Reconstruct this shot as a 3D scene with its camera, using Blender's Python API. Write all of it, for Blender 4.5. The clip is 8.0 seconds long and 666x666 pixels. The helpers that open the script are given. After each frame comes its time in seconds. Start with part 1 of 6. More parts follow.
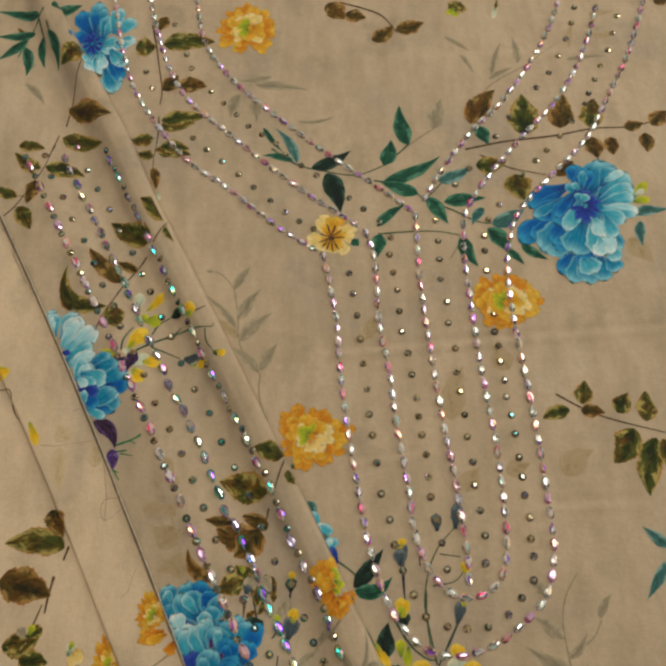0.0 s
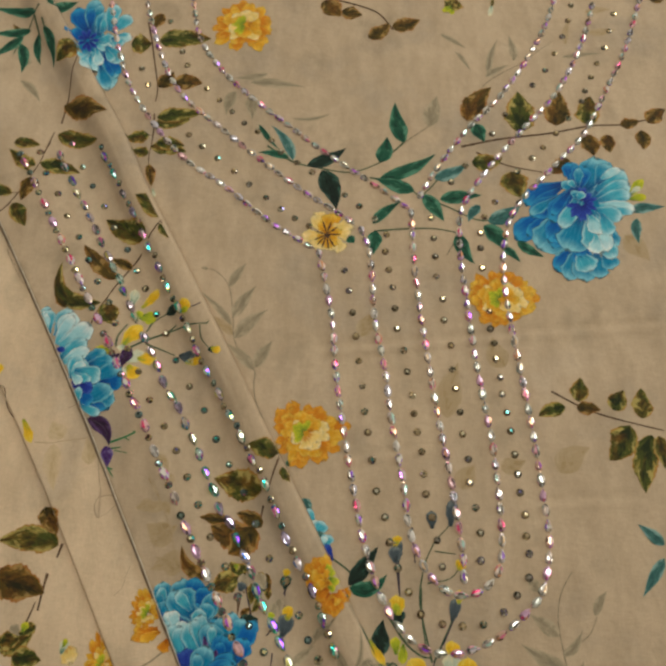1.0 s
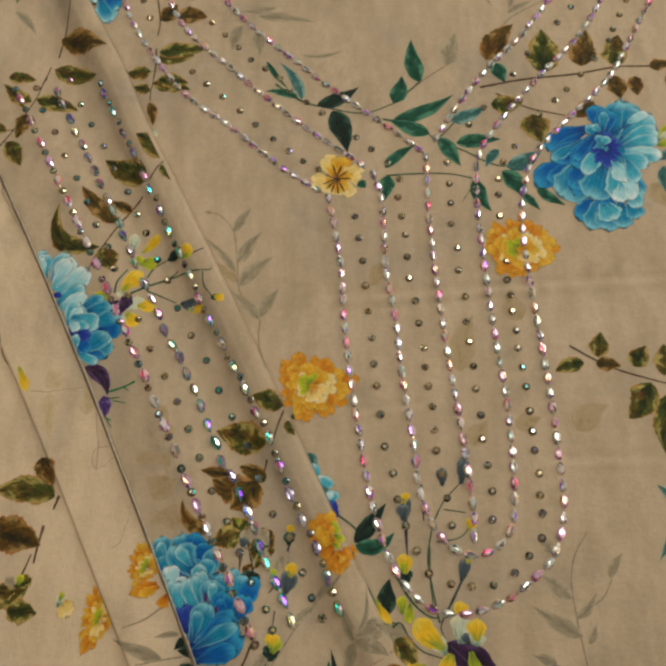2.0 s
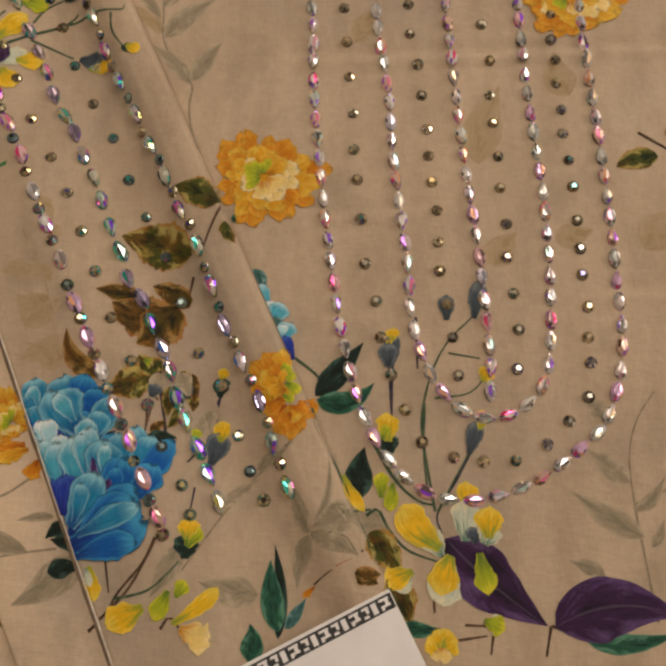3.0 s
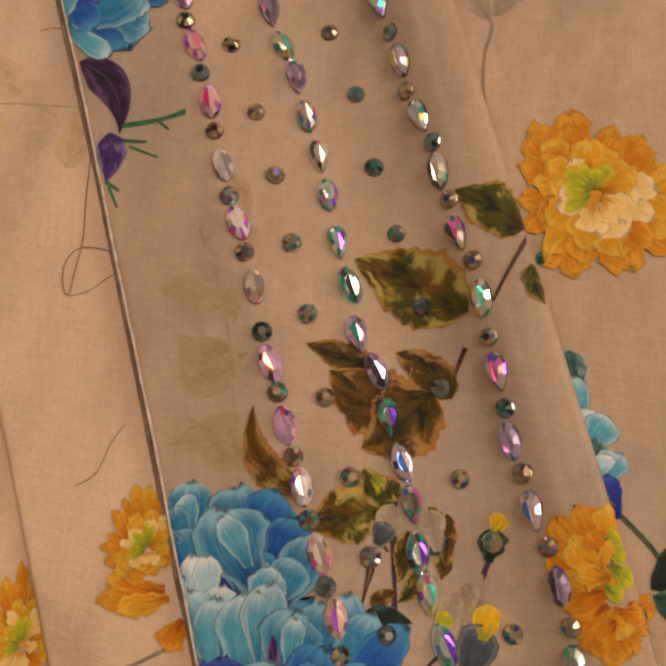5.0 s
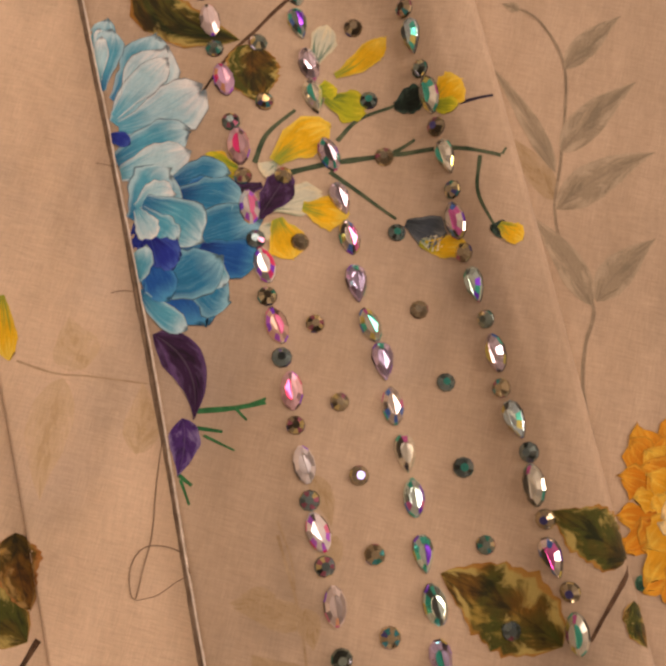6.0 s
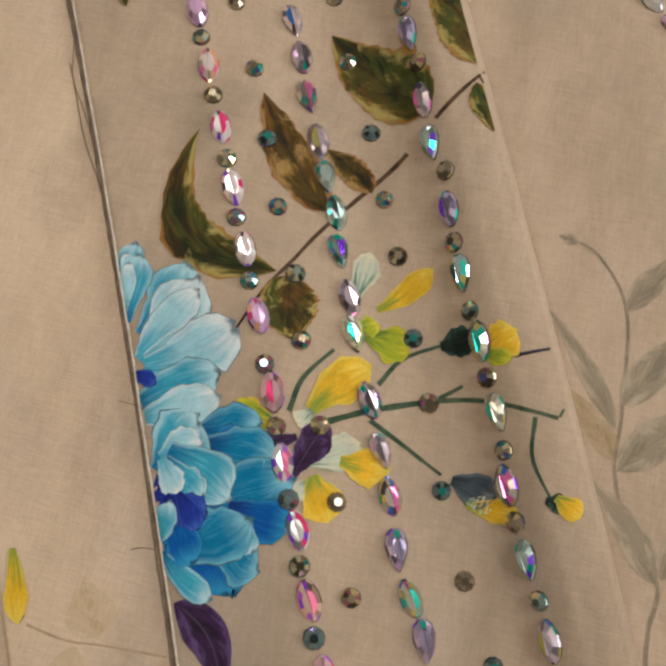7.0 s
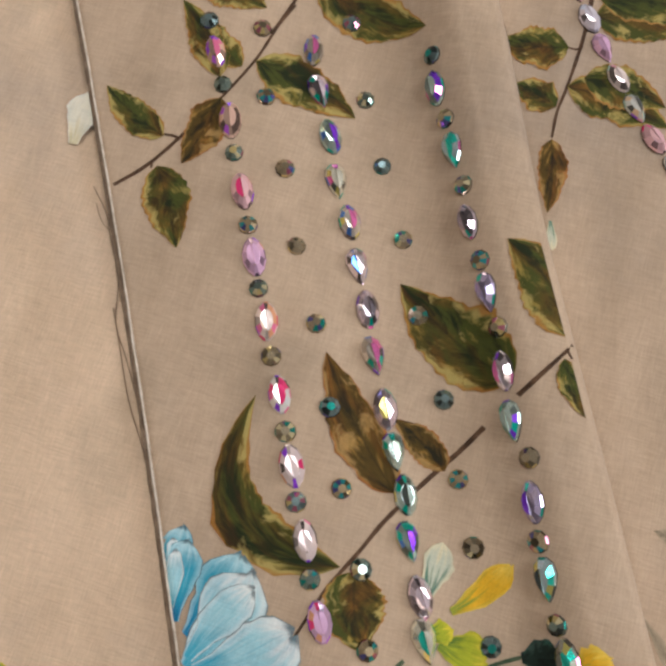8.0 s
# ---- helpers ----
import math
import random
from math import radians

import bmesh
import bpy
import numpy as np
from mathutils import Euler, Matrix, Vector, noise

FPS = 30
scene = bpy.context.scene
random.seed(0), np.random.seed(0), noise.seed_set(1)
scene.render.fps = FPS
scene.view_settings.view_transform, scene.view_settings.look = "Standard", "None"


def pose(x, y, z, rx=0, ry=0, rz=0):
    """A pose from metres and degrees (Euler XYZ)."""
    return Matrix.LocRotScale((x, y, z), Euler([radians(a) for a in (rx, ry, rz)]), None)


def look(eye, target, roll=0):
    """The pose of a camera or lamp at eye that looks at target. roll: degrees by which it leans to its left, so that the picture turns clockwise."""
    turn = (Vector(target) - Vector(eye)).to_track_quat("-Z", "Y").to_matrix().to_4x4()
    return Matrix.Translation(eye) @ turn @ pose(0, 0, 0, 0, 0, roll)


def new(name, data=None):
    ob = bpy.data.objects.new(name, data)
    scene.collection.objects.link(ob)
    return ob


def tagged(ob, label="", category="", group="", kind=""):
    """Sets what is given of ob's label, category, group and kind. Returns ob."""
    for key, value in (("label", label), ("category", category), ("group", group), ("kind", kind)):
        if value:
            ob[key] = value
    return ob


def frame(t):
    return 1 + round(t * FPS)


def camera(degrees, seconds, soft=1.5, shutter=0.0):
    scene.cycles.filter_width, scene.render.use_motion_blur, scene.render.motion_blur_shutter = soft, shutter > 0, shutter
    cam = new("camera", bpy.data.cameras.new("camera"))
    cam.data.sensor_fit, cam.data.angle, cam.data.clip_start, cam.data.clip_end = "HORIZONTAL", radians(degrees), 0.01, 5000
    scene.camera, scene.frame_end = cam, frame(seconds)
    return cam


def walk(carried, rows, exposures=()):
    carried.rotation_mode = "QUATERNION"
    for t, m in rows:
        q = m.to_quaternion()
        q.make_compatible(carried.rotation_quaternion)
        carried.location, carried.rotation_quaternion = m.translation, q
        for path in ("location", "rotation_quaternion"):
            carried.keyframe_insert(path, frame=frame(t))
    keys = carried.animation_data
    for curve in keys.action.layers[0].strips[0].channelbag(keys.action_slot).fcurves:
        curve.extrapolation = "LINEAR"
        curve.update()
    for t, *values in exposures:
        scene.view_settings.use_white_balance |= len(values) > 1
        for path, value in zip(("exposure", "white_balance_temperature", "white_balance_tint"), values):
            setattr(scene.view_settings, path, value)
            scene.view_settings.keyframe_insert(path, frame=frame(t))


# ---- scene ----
import itertools

cam = camera(45.0, 8.0, soft=3.15)
ROWS = [
    (0.0, 0.0055, -0.2234, 0.5117, 24.11, -0.06, -0.69),
    (0.5, 0.0066, -0.2249, 0.5110, 24.20, -0.19, -0.81),
    (1.0, 0.0073, -0.2254, 0.5092, 24.19, -0.22, -0.68),
    (1.2, 0.0049, -0.2240, 0.5072, 23.89, -0.15, -0.36),
    (2.3, 0.0108, -0.2208, 0.4524, 20.13, 0.01, 0.27),
    (2.5, 0.0248, -0.2264, 0.4187, 19.40, -0.04, 0.02),
    (3.0, 0.0266, -0.2290, 0.3192, 15.82, -0.35, 1.80),
    (3.5, -0.0061, -0.2279, 0.2442, 13.79, 0.94, 5.97),
    (4.0, -0.0264, -0.2134, 0.2059, 11.86, 1.16, 8.65),
    (4.5, -0.0391, -0.1885, 0.2014, 11.47, 1.50, 10.19),
    (4.7, -0.0444, -0.1771, 0.2012, 11.72, 1.79, 10.78),
    (5.8, -0.0829, -0.0990, 0.2049, 11.05, 1.24, 13.31),
    (6.0, -0.0910, -0.0824, 0.2050, 10.66, 1.58, 13.87),
    (6.5, -0.1011, -0.0542, 0.2000, 11.64, 2.11, 14.78),
    (7.0, -0.1120, -0.0251, 0.2006, 12.46, 2.41, 15.51),
    (7.5, -0.1264, 0.0058, 0.2010, 13.99, 2.29, 16.22),
    (8.0, -0.1461, 0.0377, 0.1965, 13.44, 2.53, 16.68),
]
EXPOSURES = [(0.0, -0.16, 6050, -2), (1.2, -0.16, 6050, -2), (2.5, -0.19, 6100, 0), (3.0, -0.24, 6600, 12), (3.5, -0.23, 7100, 20), (4.7, -0.16, 7450, 25),
             (5.8, -0.04, 7600, 33), (6.1, -0.02, 7300, 29), (6.5, 0.04, 6150, 12), (7.0, 0.05, 5650, 7), (7.5, 0.05, 5550, 8), (8.0, 0.15, 5500, 10)]
walk(cam, [(t, pose(x, y, z, rx, ry, rz)) for t, x, y, z, rx, ry, rz in ROWS], EXPOSURES)

# ---- world and lamps: an ordinary room in the evening, the cloth lies on a table ----
world = bpy.data.worlds.new("room_air")
scene.world = world
world.use_nodes = True
world.node_tree.nodes["Background"].inputs[0].default_value = (1.0, 0.9, 0.78, 1)
world.node_tree.nodes["Background"].inputs[1].default_value = 0.05

CEILING = 1.75
FLOOR = -0.76


def area_lamp(name, x, y, z, tx, ty, tz, sx, sy, watts, color):
    data = bpy.data.lights.new(name, "AREA")
    data.shape, data.size, data.size_y, data.energy, data.color = "RECTANGLE", sx, sy, watts, color
    ob = new(name, data)
    ob.matrix_world = look((x, y, z), (tx, ty, tz))
    return ob


def bulb(x, y, z, watts, color):
    data = bpy.data.lights.new("lamp_bulb", "POINT")
    data.energy, data.color, data.shadow_soft_size = watts, color, 0.03
    ob = new("lamp_bulb", data)
    ob.location = (x, y, z)
    return ob


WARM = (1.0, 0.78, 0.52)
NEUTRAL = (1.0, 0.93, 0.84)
# an added soft lamp from the east, no window known, and the ceiling's lamps
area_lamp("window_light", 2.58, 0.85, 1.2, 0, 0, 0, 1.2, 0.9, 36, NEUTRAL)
for lx, ly, watts in ((-0.60, 0.32, 9.2), (0.78, 0.58, 12.2)):
    area_lamp("ceiling_light", lx, ly, CEILING - 0.04, lx, ly, 0, 0.55, 0.55, watts, NEUTRAL)
for bx, by in ((0.9, -0.3), (-0.75, 0.5), (0.3, 1.3), (-0.35, -0.9), (1.3, 0.9), (-1.2, -0.3)):
    bulb(bx, by, CEILING - 0.12, 1.7, WARM)


# ---- materials ----
class Nodes:
    """A small helper round one node tree."""

    def __init__(self, name):
        self.mat = bpy.data.materials.new(name)
        self.mat.use_nodes = True
        self.tree = self.mat.node_tree
        self.bsdf = self.tree.nodes["Principled BSDF"]

    def add(self, kind, **values):
        node = self.tree.nodes.new(kind)
        for key, value in values.items():
            node.inputs[key].default_value = value
        return node

    def link(self, a, b):
        self.tree.links.new(a, b)

    def noise(self, coord, scale, detail=4.0, stretch=(1, 1, 1), turn=0.0):
        mapping = self.add("ShaderNodeMapping", Scale=stretch, Rotation=(0, 0, turn))
        self.link(coord, mapping.inputs[0])
        node = self.add("ShaderNodeTexNoise", Scale=scale, Detail=detail, Roughness=0.6)
        self.link(mapping.outputs[0], node.inputs["Vector"])
        return node.outputs[0]

    def ramp(self, fac, *stops):
        node = self.add("ShaderNodeValToRGB")
        el = node.color_ramp.elements
        while len(el) < len(stops):
            el.new(0.5)
        for e, (p, c) in zip(el, stops):
            e.position, e.color = p, (*c, 1)
        self.link(fac, node.inputs[0])
        return node.outputs[0]

    def math(self, op, a, b=0.0, c=0.0):
        node = self.add("ShaderNodeMath")
        node.operation = op
        for slot, v in enumerate((a, b, c)):
            if isinstance(v, (int, float)):
                node.inputs[slot].default_value = v
            else:
                self.link(v, node.inputs[slot])
        return node.outputs[0]

    def mix(self, fac, a, b, blend="MIX"):
        node = self.add("ShaderNodeMix")
        node.data_type, node.blend_type = "RGBA", blend
        for slot, v in ((0, fac), (6, a), (7, b)):
            if isinstance(v, (int, float)):
                node.inputs[slot].default_value = v
            elif isinstance(v, tuple):
                node.inputs[slot].default_value = (*v, 1)
            else:
                self.link(v, node.inputs[slot])
        return node.outputs[2]

    def coord(self):
        return self.add("ShaderNodeTexCoord").outputs["Object"]

    def uv(self):
        node = self.add("ShaderNodeSeparateXYZ")
        self.link(self.add("ShaderNodeTexCoord").outputs["UV"], node.inputs[0])
        return node.outputs[0], node.outputs[1]

    def weave(self, coord, strength=0.5):
        """Slubby threads both ways: the height for the bump and the streaks for the colour."""
        a = self.noise(coord, 1.0, 3.0, (2600, 190, 1), 0.30)
        b = self.noise(coord, 1.0, 3.0, (170, 2600, 1), 0.30)
        both = self.math("MULTIPLY", self.math("ADD", a, b), 0.5)
        bump = self.add("ShaderNodeBump", Strength=strength, Distance=0.0004)
        self.link(both, bump.inputs["Height"])
        self.link(bump.outputs[0], self.bsdf.inputs["Normal"])
        return both

    def cloth(self, color, coord, strength=0.5, depth=0.3):
        both = self.weave(coord, strength)
        grey = self.ramp(both, (0.36, (1 - depth,) * 3), (0.64, (1 + depth * 0.25,) * 3))
        self.link(self.mix(1.0, color, grey, "MULTIPLY"), self.bsdf.inputs["Base Color"])
        self.bsdf.inputs["Roughness"].default_value = 0.82
        self.bsdf.inputs["Sheen Weight"].default_value = 0.08
        self.bsdf.inputs["Specular IOR Level"].default_value = 0.25
        return self.mat


CLOTH = (0.52, 0.385, 0.26)


def cloth_material(name, tint):
    n = Nodes(name)
    c = n.coord()
    big = n.noise(c, 9, 6)
    fine = n.noise(c, 70, 5, (1, 0.3, 1), 0.4)

    def shade(k, grey=0.0):
        mean = sum(tint) / 3
        return tuple(min(1.0, k * (q + (mean - q) * grey)) for q in tint)

    base = n.ramp(big, (0.30, shade(0.80, 0.20)), (0.47, shade(0.96)), (0.58, shade(1.02)), (0.74, shade(1.07, 0.1)))
    faint = n.ramp(fine, (0.32, (0.85, 0.84, 0.82)), (0.60, (1.0, 1.0, 1.0)))
    # old water marks, greyer, with soft borders
    marks = n.ramp(n.noise(c, 19, 7, (1, 1, 1), 1.1), (0.55, (1, 1, 1)), (0.66, (0.84, 0.85, 0.85)), (0.78, (0.74, 0.74, 0.73)))
    col = n.mix(1.0, n.mix(1.0, base, faint, "MULTIPLY"), marks, "MULTIPLY")
    mat = n.cloth(col, c, 0.42, 0.17)
    # soft rumples under the weave
    lumps = n.math("ADD", n.noise(c, 34, 4, (1, 0.5, 1), 0.5), n.math("MULTIPLY", n.noise(c, 120, 3, (0.5, 1.2, 1), 0.35), 0.35))
    bump = n.add("ShaderNodeBump", Strength=0.6, Distance=0.0024)
    n.link(lumps, bump.inputs["Height"])
    weave = n.bsdf.inputs["Normal"].links[0].from_node
    n.link(bump.outputs[0], weave.inputs["Normal"])
    return mat


def leaf_material(name, dark, mid, light, vein, warm=0.0, rimmed=0.7, edge=None):
    """A watercolour leaf: a dark heart, brush strokes that follow the veins, warm patches, a ragged bright rim."""
    n = Nodes(name)
    c = n.coord()
    u, v = n.uv()
    own = n.math("MULTIPLY", n.add("ShaderNodeObjectInfo").outputs["Random"], 50.0)
    side = n.math("ABSOLUTE", n.math("SUBTRACT", v, 0.5))

    def strokes(along, across, detail):
        vec = n.add("ShaderNodeCombineXYZ")
        n.link(n.math("MULTIPLY", n.math("SUBTRACT", u, n.math("MULTIPLY", side, 0.9)), along), vec.inputs[0])
        n.link(n.math("MULTIPLY", v, across), vec.inputs[1])
        n.link(own, vec.inputs[2])
        tex = n.add("ShaderNodeTexNoise", Scale=1.0, Detail=detail, Roughness=0.65)
        n.link(vec.outputs[0], tex.inputs["Vector"])
        return tex.outputs[0]

    def blots(along, across, detail):
        vec = n.add("ShaderNodeCombineXYZ")
        n.link(n.math("MULTIPLY", u, along), vec.inputs[0])
        n.link(n.math("MULTIPLY", v, across), vec.inputs[1])
        n.link(n.math("ADD", own, 17.0), vec.inputs[2])
        tex = n.add("ShaderNodeTexNoise", Scale=1.0, Detail=detail, Roughness=0.6, Distortion=0.6)
        n.link(vec.outputs[0], tex.inputs["Vector"])
        return tex.outputs[0]

    broad, fine = strokes(3.2, 2.0, 3.0), strokes(8.0, 3.4, 6.0)
    mottle = blots(4.0, 2.6, 3.5)
    tone = n.math("ADD", n.math("MULTIPLY", broad, 0.38), n.math("ADD", n.math("MULTIPLY", fine, 0.34), n.math("MULTIPLY", mottle, 0.40)))
    tone = n.math("ADD", tone, n.math("MULTIPLY", n.math("SUBTRACT", side, 0.22), 0.22))
    col = n.ramp(tone, (0.47, dark), (0.545, mid), (0.60, mid), (0.69, light))
    hot = n.ramp(n.math("ADD", blots(1.6, 1.4, 3.0), n.math("MULTIPLY", v, 0.08)), (0.48, (0, 0, 0)), (0.68, (1, 1, 1)))
    col = n.mix(n.math("MULTIPLY", hot, warm), col, n.ramp(n.math("ADD", n.math("MULTIPLY", fine, 0.5), n.math("MULTIPLY", mottle, 0.5)), (0.40, (0.045, 0.018, 0.003)), (0.64, (0.24, 0.095, 0.010))))
    rib = n.ramp(n.math("ADD", side, n.math("MULTIPLY", n.math("SUBTRACT", fine, 0.5), 0.05)), (0.008, (1, 1, 1)), (0.03, (0, 0, 0)))
    col = n.mix(n.math("MULTIPLY", rib, 0.45), col, vein)
    # pale washes that reach in from one margin, and a thin broken line round the edge
    wash = n.ramp(n.math("ADD", n.math("MULTIPLY", side, 0.55), blots(3.6, 2.2, 4.0)), (0.68, (0, 0, 0)), (0.79, (1, 1, 1)))
    col = n.mix(n.math("MULTIPLY", wash, rimmed), col, tuple(min(0.8, k * 1.35 + 0.05) for k in light))
    rim = n.ramp(n.math("ADD", side, n.math("MULTIPLY", n.math("SUBTRACT", mottle, 0.5), 0.35)), (0.43, (0, 0, 0)), (0.47, (1, 1, 1)))
    col = n.mix(n.math("MULTIPLY", rim, rimmed), col, edge or light)
    return n.cloth(col, c, 0.35, 0.16)


def petal_material(name, root, body, rim, streaks=1.0, outline=0.75):
    """A painted petal: dark at the root, fine streaks along it, a pale rim."""
    n = Nodes(name)
    c = n.coord()
    u, v = n.uv()
    side = n.math("MULTIPLY", n.math("ABSOLUTE", n.math("SUBTRACT", v, 0.5)), 2.0)
    lines = n.add("ShaderNodeTexNoise", Scale=1.0, Detail=4.0)
    vec = n.add("ShaderNodeCombineXYZ")
    n.link(n.math("MULTIPLY", u, 1.6), vec.inputs[0])
    n.link(n.math("MULTIPLY", v, 9.0), vec.inputs[1])
    n.link(n.math("MULTIPLY", n.add("ShaderNodeObjectInfo").outputs["Random"], 40.0), vec.inputs[2])
    n.link(vec.outputs[0], lines.inputs["Vector"])
    wob = n.math("MULTIPLY", n.math("SUBTRACT", lines.outputs[0], 0.5), 0.75 * streaks)
    along = n.math("ADD", u, wob)
    col = n.ramp(along, (0.08, root), (0.45, body), (0.80, body), (1.02, rim))
    edge = n.ramp(n.math("ADD", n.math("MAXIMUM", side, u), n.math("MULTIPLY", wob, 0.35)), (0.66, (0, 0, 0)), (1.0, (1, 1, 1)))
    col = n.mix(n.math("MULTIPLY", edge, 0.75), col, rim)
    line = n.ramp(n.math("ADD", n.math("MAXIMUM", side, u), n.math("MULTIPLY", wob, 0.10)), (0.935, (0, 0, 0)), (0.975, (1, 1, 1)))
    col = n.mix(n.math("MULTIPLY", line, outline), col, tuple(k * 0.10 for k in root))
    hair = n.add("ShaderNodeTexNoise", Scale=1.0, Detail=5.0, Roughness=0.7)
    comb = n.add("ShaderNodeCombineXYZ")
    n.link(n.math("MULTIPLY", u, 2.4), comb.inputs[0])
    n.link(n.math("MULTIPLY", v, 17.0), comb.inputs[1])
    n.link(n.math("MULTIPLY", n.add("ShaderNodeObjectInfo").outputs["Random"], 70.0), comb.inputs[2])
    n.link(comb.outputs[0], hair.inputs["Vector"])
    pale = n.ramp(hair.outputs[0], (0.52, (0, 0, 0)), (0.70, (1, 1, 1)))
    deep = n.ramp(hair.outputs[0], (0.32, (1, 1, 1)), (0.46, (0, 0, 0)))
    col = n.mix(n.math("MULTIPLY", pale, 0.32), col, rim)
    col = n.mix(n.math("MULTIPLY", deep, 0.35), col, root)
    blot = n.ramp(n.noise(c, 150, 4), (0.35, (0.86, 0.88, 0.9)), (0.65, (1.08, 1.06, 1.04)))
    return n.cloth(n.mix(1.0, col, blot, "MULTIPLY"), c, 0.35, 0.14)


def stem_material(name, a, b):
    n = Nodes(name)
    c = n.coord()
    return n.cloth(n.ramp(n.noise(c, 260, 4), (0.38, a), (0.66, b)), c, 0.35, 0.2)


def crystal_material(name, tints, accents, rough=0.12, metal=0.75):
    """Foil-backed glass with an iridescent coat: a tint of its own, its sparkle painted as facets from dark to bright,
    and a few in another colour.
    """
    n = Nodes(name)
    own = n.add("ShaderNodeObjectInfo").outputs["Random"]
    facet = n.add("ShaderNodeNewGeometry").outputs["Random Per Island"]

    def steps_of(fac, cols):
        ramp = n.add("ShaderNodeValToRGB")
        ramp.color_ramp.interpolation = "CONSTANT"
        el = ramp.color_ramp.elements
        while len(el) < len(cols):
            el.new(0.5)
        for k, (e, col) in enumerate(zip(el, cols)):
            e.position, e.color = k / len(cols), (*col, 1)
        n.link(fac, ramp.inputs[0])
        return ramp.outputs[0]

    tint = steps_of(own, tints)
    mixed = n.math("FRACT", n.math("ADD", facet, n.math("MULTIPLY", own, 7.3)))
    # glints and dark reflections painted as fixed brightness steps, one to a facet
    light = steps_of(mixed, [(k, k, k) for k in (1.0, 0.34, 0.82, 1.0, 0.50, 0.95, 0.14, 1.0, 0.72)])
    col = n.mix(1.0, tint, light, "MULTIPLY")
    # coloured sparkle painted on a random share of the facets
    painted_flash = steps_of(n.math("FRACT", n.math("ADD", n.math("MULTIPLY", facet, 5.1), own)), accents)
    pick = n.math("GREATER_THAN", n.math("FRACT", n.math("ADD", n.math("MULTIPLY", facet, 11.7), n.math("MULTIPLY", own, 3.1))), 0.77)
    n.link(n.mix(pick, col, painted_flash), n.bsdf.inputs["Base Color"])
    n.bsdf.inputs["Metallic"].default_value = metal
    n.bsdf.inputs["Roughness"].default_value = rough
    n.bsdf.inputs["Coat Weight"].default_value = 0.4
    n.bsdf.inputs["Coat Roughness"].default_value = 0.03
    return n.mat


def plain_material(name, a, b, scale, rough=0.7):
    n = Nodes(name)
    n.link(n.ramp(n.noise(n.coord(), scale, 5), (0.35, a), (0.65, b)), n.bsdf.inputs["Base Color"])
    n.bsdf.inputs["Roughness"].default_value = rough
    return n.mat


FRONT_CLOTH = cloth_material("beige_front_cloth", CLOTH)
SLEEVE_CLOTH = cloth_material("beige_sleeve_cloth", tuple(k * 1.0 for k in CLOTH))
# panel beige raised by a third in place of stronger light on that side
LIT_PANEL_CLOTH = cloth_material("beige_panel_cloth_lit", tuple(k * 1.33 for k in CLOTH))

